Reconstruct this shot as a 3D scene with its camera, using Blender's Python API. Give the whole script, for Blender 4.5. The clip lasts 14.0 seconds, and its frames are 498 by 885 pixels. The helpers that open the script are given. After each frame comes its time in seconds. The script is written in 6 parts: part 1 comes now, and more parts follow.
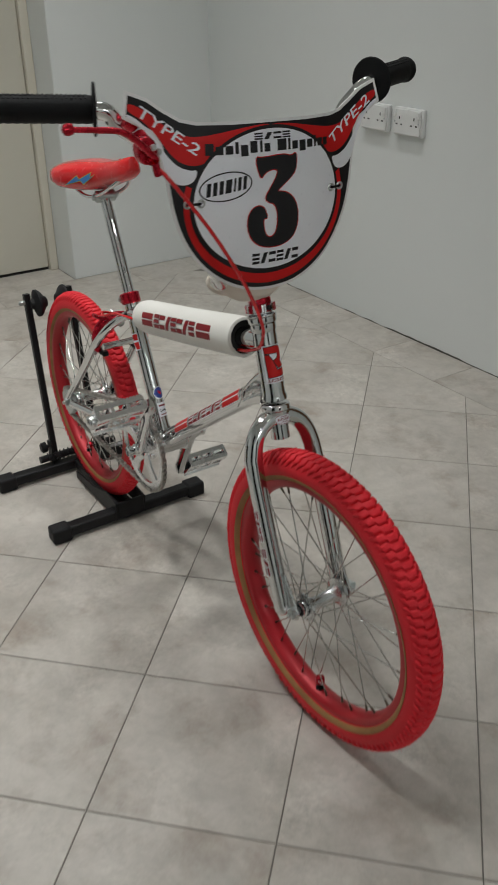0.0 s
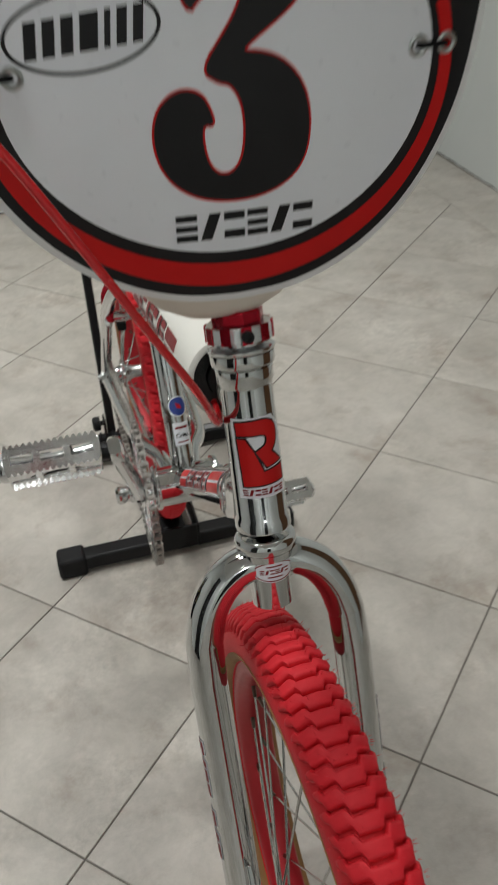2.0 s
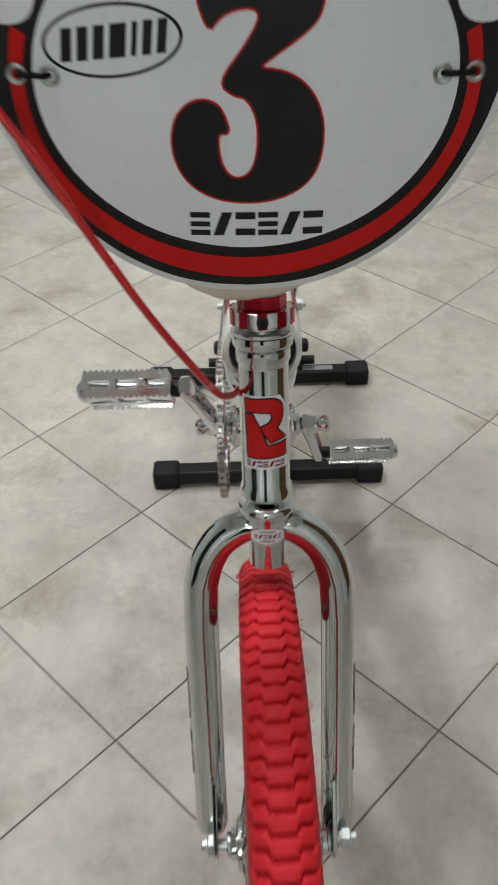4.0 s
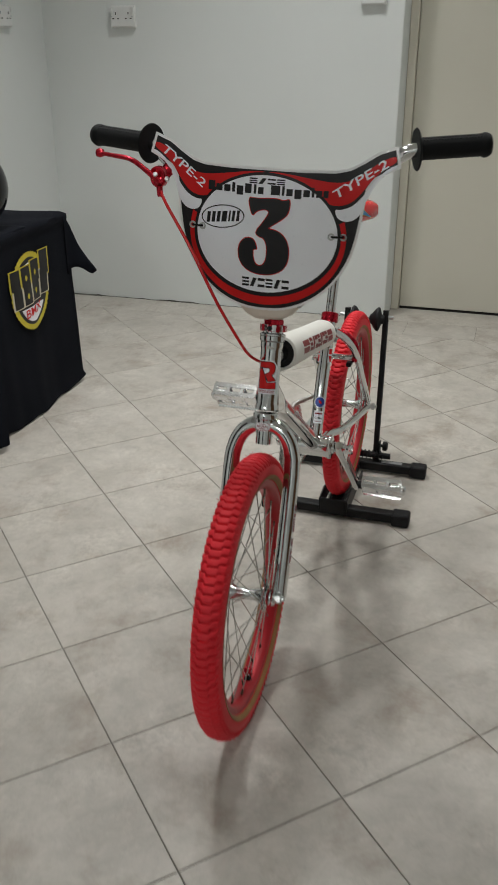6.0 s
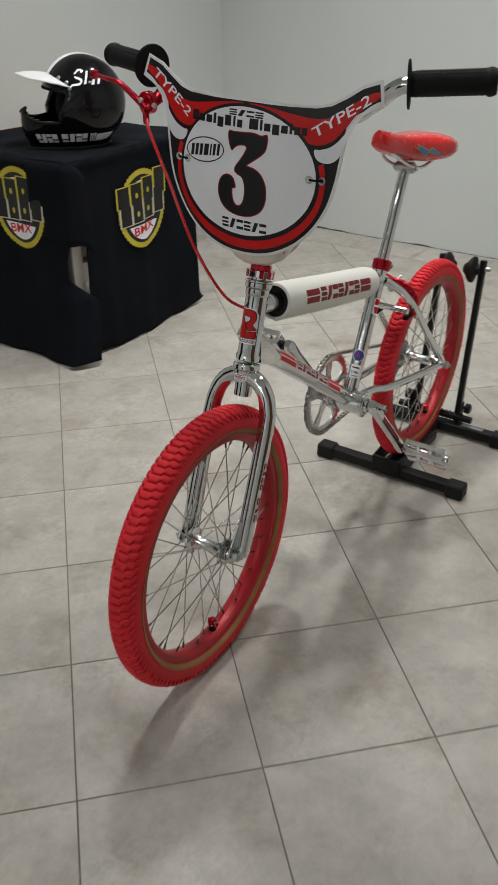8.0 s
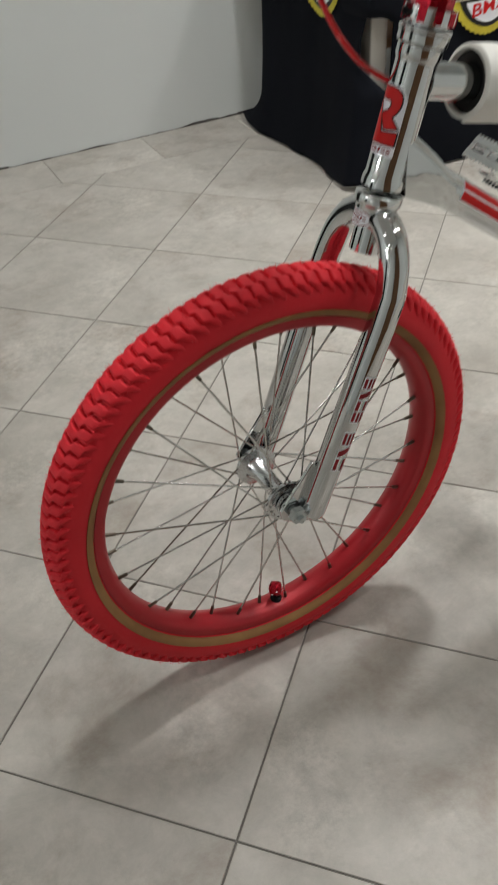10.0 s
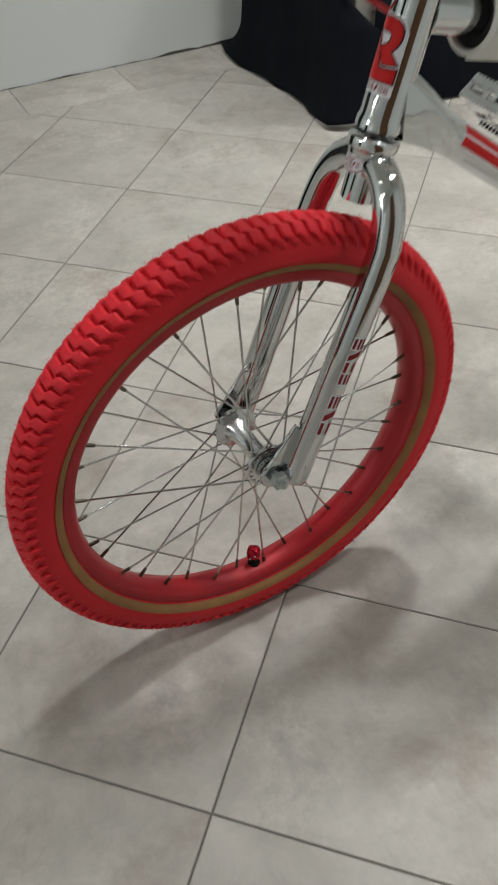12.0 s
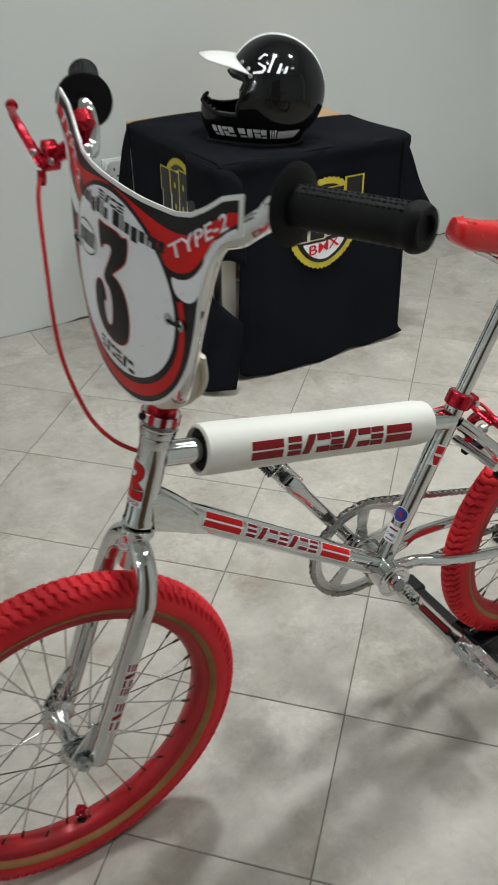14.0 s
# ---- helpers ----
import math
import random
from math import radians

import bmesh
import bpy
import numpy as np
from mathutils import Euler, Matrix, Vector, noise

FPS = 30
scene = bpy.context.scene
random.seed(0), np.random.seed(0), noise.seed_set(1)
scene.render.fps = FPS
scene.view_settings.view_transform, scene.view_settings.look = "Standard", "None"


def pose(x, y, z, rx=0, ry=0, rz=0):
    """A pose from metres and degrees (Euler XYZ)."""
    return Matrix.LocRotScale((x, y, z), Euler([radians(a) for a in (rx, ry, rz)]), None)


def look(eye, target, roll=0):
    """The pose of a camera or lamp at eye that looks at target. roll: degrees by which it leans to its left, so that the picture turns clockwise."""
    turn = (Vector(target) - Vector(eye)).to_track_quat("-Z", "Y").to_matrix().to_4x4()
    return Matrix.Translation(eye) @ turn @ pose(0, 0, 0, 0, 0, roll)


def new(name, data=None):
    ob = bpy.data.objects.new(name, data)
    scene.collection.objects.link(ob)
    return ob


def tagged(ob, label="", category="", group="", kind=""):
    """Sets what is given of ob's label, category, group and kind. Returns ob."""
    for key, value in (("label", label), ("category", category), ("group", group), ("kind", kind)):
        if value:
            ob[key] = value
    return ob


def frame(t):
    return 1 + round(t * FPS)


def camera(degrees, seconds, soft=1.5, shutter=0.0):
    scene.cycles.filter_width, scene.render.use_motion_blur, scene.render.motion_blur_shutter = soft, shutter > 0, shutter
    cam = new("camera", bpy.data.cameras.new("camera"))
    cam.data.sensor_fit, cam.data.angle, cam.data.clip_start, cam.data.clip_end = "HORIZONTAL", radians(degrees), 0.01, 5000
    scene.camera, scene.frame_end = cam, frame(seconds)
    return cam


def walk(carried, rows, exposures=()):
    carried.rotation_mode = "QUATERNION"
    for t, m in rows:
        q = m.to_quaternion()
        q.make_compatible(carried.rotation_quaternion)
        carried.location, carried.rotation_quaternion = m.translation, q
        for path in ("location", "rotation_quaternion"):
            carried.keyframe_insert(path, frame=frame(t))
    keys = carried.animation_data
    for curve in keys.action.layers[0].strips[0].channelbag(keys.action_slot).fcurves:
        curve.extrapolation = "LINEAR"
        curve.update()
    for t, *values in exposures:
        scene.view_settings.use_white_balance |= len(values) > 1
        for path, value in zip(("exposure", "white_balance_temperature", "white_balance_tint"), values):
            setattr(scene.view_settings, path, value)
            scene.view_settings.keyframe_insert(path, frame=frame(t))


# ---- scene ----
from mathutils.geometry import tessellate_polygon

cam = camera(32.4, 14.0, soft=1.1, shutter=0.4)
PATH = [
    (0, (0.744, -0.721, 1.14), (-0.726, 0.235, 0.178), -0.8),
    (0.5, (0.637, -0.509, 1.102), (-0.903, 0.32, 0.132), -2.2),
    (1, (0.526, -0.356, 1.085), (-1.07, 0.224, 0.029), -3.7),
    (1.5, (0.369, -0.241, 1.042), (-1.225, 0.293, -0.042), -2.0),
    (2, (0.221, -0.154, 0.965), (-1.367, 0.232, -0.187), -3.5),
    (2.5, (0.112, -0.103, 0.875), (-1.412, 0.068, -0.409), -5.8),
    (3, (0.045, -0.074, 0.826), (-1.469, 0.06, -0.473), -4.6),
    (3.5, (0.098, -0.054, 0.907), (-1.409, 0.027, -0.406), -3.7),
    (4, (0.25, -0.044, 1.021), (-1.278, -0.058, -0.27), -2.2),
    (4.2, (0.347, -0.038, 1.053), (-1.247, -0.113, -0.152), -2.2),
    (6.3, (1.245, 0.444, 1.168), (-0.472, -0.115, 0.309), 0.6),
    (6.5, (1.31, 0.507, 1.176), (-0.394, -0.071, 0.304), 0.7),
    (7, (1.298, 0.624, 1.185), (-0.357, 0.0, 0.252), 0.5),
    (7.2, (1.232, 0.667, 1.182), (-0.386, -0.026, 0.232), 0.1),
    (9.3, (0.326, 0.689, 1.077), (-0.596, -0.642, -0.097), -2.4),
    (9.5, (0.268, 0.664, 1.034), (-0.528, -0.682, -0.214), -2.9),
    (10, (0.197, 0.583, 0.89), (-0.434, -0.813, -0.395), -4.1),
    (10.5, (0.143, 0.484, 0.764), (-0.426, -0.861, -0.603), -4.4),
    (11, (0.11, 0.396, 0.67), (-0.427, -0.937, -0.721), -4.1),
    (11.2, (0.108, 0.381, 0.661), (-0.45, -0.935, -0.738), -3.5),
    (11.5, (0.122, 0.394, 0.706), (-0.471, -0.89, -0.708), -3.1),
    (12, (0.181, 0.533, 0.872), (-0.462, -0.754, -0.517), -2.0),
    (12.5, (0.23, 0.658, 1.035), (-0.465, -0.648, -0.31), -1.9),
    (13, (0.235, 0.737, 1.178), (-0.578, -0.716, 0.07), -0.9),
    (13.5, (0.202, 0.765, 1.245), (-0.681, -0.678, 0.178), 0.0),
    (14, (0.059, 0.728, 1.211), (-0.783, -0.709, 0.104), -0.2),
]
walk(cam, [(t, look(eye, target, roll)) for t, eye, target, roll in PATH],
     exposures=[(0, -0.20, 6430, 10), (0.5, -0.05, 6430, 10), (1.5, -0.06, 6400, 9), (2.5, -0.14, 6580, 9), (3, 0.03, 6560, 9), (4.2, 0.09, 6330, 6), (6.5, -0.11, 6520, 10), (7.2, -0.11, 6500, 10), (9.3, 0.15, 6480, 10),
               (11, 0.13, 6500, 10), (12.5, 0.16, 6330, 7), (14, 0.15, 6330, 6)])

# ---- world and light ----
world = bpy.data.worlds.new("room_world")
scene.world = world
world.use_nodes = True
world.node_tree.nodes["Background"].inputs[0].default_value = (0.75, 0.8, 0.85, 1)
world.node_tree.nodes["Background"].inputs[1].default_value = 0.05
scene.view_settings.exposure = 0.0

CEIL = 2.55
WALL_BACK, WALL_RIGHT, WALL_LEFT, WALL_FRONT = -2.63, 1.30, -1.75, 4.2
# unseen ceiling downlights: x, y, watts; the last added to brighten the number plate
DOWNLIGHTS = [(-1.90, -0.55, 6.6), (-1.90, 0.55, 3.4), (-1.00, -0.75, 7.6), (-0.95, 0.60, 3.8), (-0.25, -0.55, 3.1), (2.30, -0.55, 0.2), (2.30, 0.50, 0.2), (3.92, -0.30, 39.0)]
for px, py, watts in DOWNLIGHTS:
    lamp = bpy.data.lights.new("downlight_lamp", "AREA")
    lamp.shape, lamp.size, lamp.energy = "DISK", 0.20, watts
    lamp.spread = radians(105 if px < 0.5 else 180)      # the spots over the bicycle throw a cone
    lamp.color = (0.985, 0.985, 0.962)
    new("downlight_lamp", lamp).matrix_world = pose(px, py, CEIL - 0.03, 0, 0, 0)


# ---- materials ----
def node_mat(name):
    m = bpy.data.materials.new(name)
    m.use_nodes = True
    return m, m.node_tree.nodes, m.node_tree.links, m.node_tree.nodes["Principled BSDF"]


def surface(name, a, b=None, rough=0.5, metal=0.0, scale=8.0, fine=120.0, bump=0.0, rough_var=0.08, coat=0.0, spec=0.5, seed_from_object=False):
    """Two-scale procedural surface: broad blotches from colour a to b, fine grain in roughness and relief."""
    m, n, l, p = node_mat(name)
    b = b or tuple(c * 0.86 for c in a)
    co = n.new("ShaderNodeTexCoord")
    big, small = n.new("ShaderNodeTexNoise"), n.new("ShaderNodeTexNoise")
    big.inputs["Scale"].default_value, big.inputs["Detail"].default_value = scale, 5
    small.inputs["Scale"].default_value, small.inputs["Detail"].default_value = fine, 3
    l.new(co.outputs["Object"], big.inputs["Vector"])
    l.new(co.outputs["Object"], small.inputs["Vector"])
    mix = n.new("ShaderNodeMix")
    mix.data_type = "RGBA"
    mix.inputs["A"].default_value, mix.inputs["B"].default_value = (*a, 1), (*b, 1)
    ramp = n.new("ShaderNodeMapRange")
    ramp.inputs["From Min"].default_value, ramp.inputs["From Max"].default_value = 0.3, 0.7
    l.new(big.outputs["Fac"], ramp.inputs["Value"])
    l.new(ramp.outputs["Result"], mix.inputs["Factor"])
    l.new(mix.outputs["Result"], p.inputs["Base Color"])
    rr = n.new("ShaderNodeMapRange")
    rr.inputs["To Min"].default_value, rr.inputs["To Max"].default_value = max(0.02, rough - rough_var), min(1, rough + rough_var)
    l.new(small.outputs["Fac"], rr.inputs["Value"])
    l.new(rr.outputs["Result"], p.inputs["Roughness"])
    p.inputs["Metallic"].default_value = metal
    p.inputs["Coat Weight"].default_value = coat
    p.inputs["Coat Roughness"].default_value = 0.06
    p.inputs["Specular IOR Level"].default_value = spec
    if bump:
        bp = n.new("ShaderNodeBump")
        bp.inputs["Strength"].default_value, bp.inputs["Distance"].default_value = bump, 0.002
        l.new(small.outputs["Fac"], bp.inputs["Height"])
        l.new(bp.outputs["Normal"], p.inputs["Normal"])
    return m


chrome = surface("chrome", (0.69, 0.70, 0.70), (0.63, 0.64, 0.645), rough=0.04, metal=1, rough_var=0.02, scale=14, fine=60)
alloy = surface("polished_alloy", (0.72, 0.73, 0.74), (0.62, 0.63, 0.64), rough=0.22, metal=1, scale=20, fine=200)
steel = surface("zinc_steel", (0.55, 0.58, 0.58), (0.42, 0.45, 0.44), rough=0.3, metal=1, scale=40, fine=300)
spoke_steel = surface("spoke_steel", (0.62, 0.62, 0.60), (0.50, 0.50, 0.48), rough=0.2, metal=1, scale=30)
pedal_alloy = surface("cast_pedal_alloy", (0.90, 0.91, 0.92), (0.82, 0.83, 0.84), rough=0.13, metal=1, rough_var=0.06, scale=60, fine=130, bump=0.05)
nipple_dark = surface("dark_nipple_steel", (0.22, 0.18, 0.14), (0.13, 0.11, 0.09), rough=0.35, metal=1, scale=30)
chain_steel = surface("chain_steel", (0.48, 0.47, 0.44), (0.30, 0.29, 0.27), rough=0.32, metal=1, scale=60, fine=300)
red_rubber = surface("red_rubber", (0.72, 0.019, 0.032), (0.65, 0.015, 0.026), rough=0.6, scale=10, fine=260, bump=0.15, spec=0.35)
gum_rubber = surface("gum_rubber", (0.36, 0.19, 0.065), (0.26, 0.12, 0.042), rough=0.7, scale=22, bump=0.15)
red_anodised = surface("red_anodised", (0.50, 0.012, 0.03), (0.42, 0.008, 0.022), rough=0.26, metal=0.75, scale=25)
red_rim = surface("red_rim_enamel", (0.47, 0.012, 0.022), (0.40, 0.010, 0.018), rough=0.42, metal=0.25, scale=12, coat=0.12)
red_plastic = surface("red_plastic", (0.66, 0.014, 0.018), (0.58, 0.010, 0.014), rough=0.25, scale=10, coat=0.3)
red_print = surface("red_print", (0.62, 0.010, 0.010), (0.56, 0.008, 0.008), rough=0.38, scale=20, spec=0.25)
maroon_print = surface("maroon_print", (0.26, 0.008, 0.014), (0.20, 0.007, 0.011), rough=0.4, scale=20, spec=0.25)
black_print = surface("black_print", (0.008, 0.008, 0.009), (0.012, 0.011, 0.012), rough=0.4, scale=20, spec=0.3)
white_print = surface("white_print", (0.88, 0.90, 0.95), (0.85, 0.87, 0.92), rough=0.3, scale=10, coat=0.25)
grey_print = surface("grey_print", (0.30, 0.30, 0.31), (0.25, 0.25, 0.26), rough=0.4)
blue_print = surface("blue_print", (0.03, 0.06, 0.30), (0.03, 0.08, 0.34), rough=0.35)
cyan_print = surface("cyan_print", (0.05, 0.22, 0.50), (0.04, 0.16, 0.42), rough=0.35)
yellow_print = surface("yellow_print", (0.62, 0.52, 0.04), (0.52, 0.42, 0.03), rough=0.7, scale=40)
cream_print = surface("cream_print", (0.66, 0.62, 0.48), (0.58, 0.54, 0.42), rough=0.7, scale=40)
plate_plastic = surface("white_plate_plastic", (0.82, 0.82, 0.82), (0.78, 0.78, 0.78), rough=0.35, scale=6, coat=0.15)
pad_vinyl = surface("white_pad_vinyl", (0.82, 0.815, 0.775), (0.76, 0.75, 0.70), rough=0.42, scale=6, fine=400, bump=0.1)
cream_vinyl = surface("cream_pad_vinyl", (0.72, 0.66, 0.58), (0.66, 0.59, 0.50), rough=0.5, scale=8, fine=300, bump=0.1)
foam = surface("black_foam", (0.015, 0.015, 0.015), (0.025, 0.024, 0.024), rough=0.95, scale=60, fine=500, bump=0.4)
black_rubber = surface("black_rubber", (0.006, 0.0065, 0.007), (0.009, 0.0095, 0.010), rough=0.6, scale=30, fine=300, bump=0.2, spec=0.15)
black_paint = surface("black_powder_coat", (0.007, 0.007, 0.008), (0.011, 0.011, 0.012), rough=0.45, scale=20, fine=400, bump=0.1, spec=0.22)
cap_plastic = surface("black_cap_plastic", (0.009, 0.009, 0.010), (0.014, 0.014, 0.015), rough=0.6, scale=30, spec=0.2)
helmet_black = surface("gloss_black_shell", (0.004, 0.004, 0.005), (0.006, 0.006, 0.007), rough=0.10, scale=8, spec=0.32)
liner = surface("helmet_liner", (0.02, 0.02, 0.022), rough=0.95, fine=300, bump=0.3)
shirt_black = surface("black_cotton", (0.005, 0.006, 0.009), (0.008, 0.009, 0.013), rough=0.95, scale=5, fine=700, bump=0.35, spec=0.1)
socket_white = surface("socket_plastic", (0.72, 0.73, 0.72), (0.68, 0.69, 0.68), rough=0.3, scale=30)
wood = surface("pale_pine", (0.62, 0.40, 0.22), (0.52, 0.31, 0.16), rough=0.5, scale=7, fine=90, bump=0.1)
brown_wood = surface("brown_door_wood", (0.16, 0.075, 0.03), (0.11, 0.05, 0.02), rough=0.45, scale=4, fine=60, bump=0.1)
leg_white = surface("painted_leg", (0.50, 0.48, 0.44), (0.44, 0.42, 0.38), rough=0.5)
# near-black gloss for the two added panels that only the chrome reflects
dark_panel_gloss = surface("dark_panel_gloss", (0.010, 0.011, 0.012), (0.014, 0.014, 0.015), rough=0.08, rough_var=0.02)
gap_dark = surface("door_gap_dark", (0.015, 0.014, 0.013), rough=0.9)
door_paint = surface("door_paint", (0.60, 0.58, 0.50), (0.57, 0.55, 0.47), rough=0.5, scale=1.2, fine=60, bump=0.03)
frame_paint = surface("door_frame_paint", (0.66, 0.63, 0.54), (0.62, 0.59, 0.50), rough=0.45, scale=3, fine=60)
wall_paint = surface("wall_paint", (0.695, 0.72, 0.71), (0.655, 0.685, 0.675), rough=0.8, scale=1.1, fine=7, bump=0.22)
ceiling_paint = surface("ceiling_paint", (0.78, 0.78, 0.76), (0.75, 0.75, 0.73), rough=0.85, scale=1.0, fine=60, bump=0.05)
grout = surface("grout", (0.24, 0.225, 0.20), (0.15, 0.14, 0.125), rough=0.95, scale=5, fine=200, bump=0.3)
grout_dark = surface("dark_joint", (0.06, 0.055, 0.05), (0.14, 0.13, 0.12), rough=0.95, scale=20, fine=200, bump=0.3)


def tile_material():
    """Satin porcelain: cloudy beige-grey with sparse brownish smudges; each tile has its own shift."""
    m, n, l, p = node_mat("floor_tile_porcelain")
    co, info = n.new("ShaderNodeTexCoord"), n.new("ShaderNodeObjectInfo")
    shift = n.new("ShaderNodeVectorMath")
    shift.operation = "MULTIPLY_ADD"
    comb = n.new("ShaderNodeCombineXYZ")
    for k in range(3):
        l.new(info.outputs["Random"], comb.inputs[k])
    shift.inputs[1].default_value = (37.0, 53.0, 11.0)
    l.new(comb.outputs[0], shift.inputs[0])
    l.new(co.outputs["Object"], shift.inputs[2])
    cloud, blot, fine, vein = (n.new("ShaderNodeTexNoise") for _ in range(4))
    for t, s, d, r, w in ((cloud, 5.0, 10, 0.70, 0.25), (blot, 6.5, 9, 0.68, 0.2), (fine, 150, 4, 0.6, 0), (vein, 15, 9, 0.76, 0.4)):
        t.inputs["Scale"].default_value, t.inputs["Detail"].default_value = s, d
        t.inputs["Roughness"].default_value, t.inputs["Distortion"].default_value = r, w
        l.new(shift.outputs[0], t.inputs["Vector"])
    base = n.new("ShaderNodeValToRGB")
    e = base.color_ramp.elements
    e[0].position, e[0].color = 0.26, (0.355, 0.328, 0.286, 1)
    e[1].position, e[1].color = 0.74, (0.510, 0.482, 0.440, 1)
    mid = base.color_ramp.elements.new(0.5)
    mid.color = (0.437, 0.410, 0.368, 1)
    l.new(cloud.outputs["Fac"], base.inputs[0])
    stain = n.new("ShaderNodeMapRange")
    stain.inputs["From Min"].default_value, stain.inputs["From Max"].default_value = 0.52, 0.74
    stain.inputs["To Max"].default_value = 0.80
    l.new(blot.outputs["Fac"], stain.inputs["Value"])
    mix = n.new("ShaderNodeMix")
    mix.data_type = "RGBA"
    mix.inputs["B"].default_value = (0.262, 0.212, 0.168, 1)
    l.new(stain.outputs["Result"], mix.inputs["Factor"])
    l.new(base.outputs["Color"], mix.inputs["A"])
    speck = n.new("ShaderNodeMapRange")
    speck.inputs["From Min"].default_value, speck.inputs["From Max"].default_value = 0.35, 0.65
    speck.inputs["To Min"].default_value, speck.inputs["To Max"].default_value = 0.87, 1.09
    l.new(vein.outputs["Fac"], speck.inputs["Value"])
    salt, patch = n.new("ShaderNodeTexNoise"), n.new("ShaderNodeTexNoise")
    for t, s, d, r in ((salt, 70, 6, 0.75), (patch, 4.2, 5, 0.6)):
        t.inputs["Scale"].default_value, t.inputs["Detail"].default_value, t.inputs["Roughness"].default_value = s, d, r
        l.new(shift.outputs[0], t.inputs["Vector"])
    grains, where = n.new("ShaderNodeMapRange"), n.new("ShaderNodeMapRange")
    for t, src, f0, f1, t0, t1 in ((grains, salt, 0.36, 0.66, -0.07, 0.24), (where, patch, 0.50, 0.64, 0.08, 1.0)):
        t.inputs["From Min"].default_value, t.inputs["From Max"].default_value = f0, f1
        t.inputs["To Min"].default_value, t.inputs["To Max"].default_value = t0, t1
        l.new(src.outputs["Fac"], t.inputs["Value"])
    worn = n.new("ShaderNodeMath")
    worn.operation = "MULTIPLY_ADD"
    for k, src in enumerate((grains, where, speck)):
        l.new(src.outputs["Result"], worn.inputs[k])
    tone = n.new("ShaderNodeVectorMath")
    tone.operation = "SCALE"
    l.new(mix.outputs["Result"], tone.inputs[0])
    l.new(worn.outputs[0], tone.inputs["Scale"])
    l.new(tone.outputs[0], p.inputs["Base Color"])
    rr = n.new("ShaderNodeMapRange")
    rr.inputs["To Min"].default_value, rr.inputs["To Max"].default_value = 0.36, 0.54
    l.new(cloud.outputs["Fac"], rr.inputs["Value"])
    l.new(rr.outputs["Result"], p.inputs["Roughness"])
    bp = n.new("ShaderNodeBump")
    bp.inputs["Strength"].default_value, bp.inputs["Distance"].default_value = 0.12, 0.001
    l.new(fine.outputs["Fac"], bp.inputs["Height"])
    l.new(bp.outputs["Normal"], p.inputs["Normal"])
    return m


tile_mat = tile_material()


def glow(name, colour, strength):
    m, n, l, p = node_mat(name)
    p.inputs["Base Color"].default_value = (0.8, 0.8, 0.8, 1)
    p.inputs["Emission Color"].default_value = (*colour, 1)
    p.inputs["Emission Strength"].default_value = strength
    return m


lamp_glow = glow("lamp_diffuser", (0.985, 0.985, 0.962), 12.0)


# ---- geometry helpers ----
V = Vector


class Geo:
    """Vertices and faces of one mesh, put together from simple forms."""

    def __init__(self):
        self.v, self.f = [], []

    def add(self, verts, faces):
        k = len(self.v)
        self.v += [tuple(p) for p in verts]
        self.f += [tuple(i + k for i in q) for q in faces]
        return self

    def skin(self, rings, closed=False, cap=True):
        n, m = len(rings[0]), len(rings)
        faces = []
        for a in range(m if closed else m - 1):
            b = (a + 1) % m
            faces += [(a * n + i, a * n + (i + 1) % n, b * n + (i + 1) % n, b * n + i) for i in range(n)]
        if cap and not closed:
            faces += [tuple(reversed(range(n))), tuple((m - 1) * n + i for i in range(n))]
        return self.add([p for r in rings for p in r], faces)

    def sweep(self, pts, r, n=14, closed=False, squash=1.0):
        pts = [V(p) for p in pts]
        m = len(pts)
        rs = r if isinstance(r, (list, tuple)) else [r] * m
        tang = []
        for i in range(m):
            a, b = (pts[i - 1], pts[(i + 1) % m]) if closed else (pts[max(0, i - 1)], pts[min(m - 1, i + 1)])
            tang.append((b - a).normalized())
        up = V((0, 0, 1)) if abs(tang[0].z) < 0.9 else V((1, 0, 0))
        side = tang[0].cross(up).normalized()
        rings = []
        for i in range(m):
            side = (side - tang[i] * side.dot(tang[i])).normalized()
            other = tang[i].cross(side)
            rings.append([pts[i] + (side * math.cos(2 * math.pi * k / n) + other * (squash * math.sin(2 * math.pi * k / n))) * rs[i] for k in range(n)])
        return self.skin(rings, closed)

    def lathe(self, profile, origin, axis, n=24, cap=True, closed_profile=False):
        """Profile rows: radius, distance along the axis."""
        axis, origin = V(axis).normalized(), V(origin)
        side = axis.cross(V((0, 0, 1)) if abs(axis.z) < 0.9 else V((1, 0, 0))).normalized()
        other = axis.cross(side)
        rings = [[origin + axis * h + (side * math.cos(2 * math.pi * k / n) + other * math.sin(2 * math.pi * k / n)) * r for k in range(n)] for r, h in profile]
        return self.skin(rings, closed_profile, cap)

    def box(self, c, size, turn=None):
        c, (a, b, d) = V(c), (s / 2 for s in size)
        ps = [V((x, y, z)) for x in (-a, a) for y in (-b, b) for z in (-d, d)]
        ps = [c + (turn @ p if turn else p) for p in ps]
        return self.add(ps, [(0, 1, 3, 2), (4, 6, 7, 5), (0, 4, 5, 1), (2, 3, 7, 6), (0, 2, 6, 4), (1, 5, 7, 3)])

    def prism(self, poly, where, w0, w1):
        """A flat outline (u, v), given depth from w0 to w1 by where(u, v, w)."""
        n = len(poly)
        return self.add([where(u, v, w0) for u, v in poly] + [where(u, v, w1) for u, v in poly],
                        [tuple(reversed(range(n))), tuple(range(n, 2 * n))] + [(i, (i + 1) % n, n + (i + 1) % n, n + i) for i in range(n)])


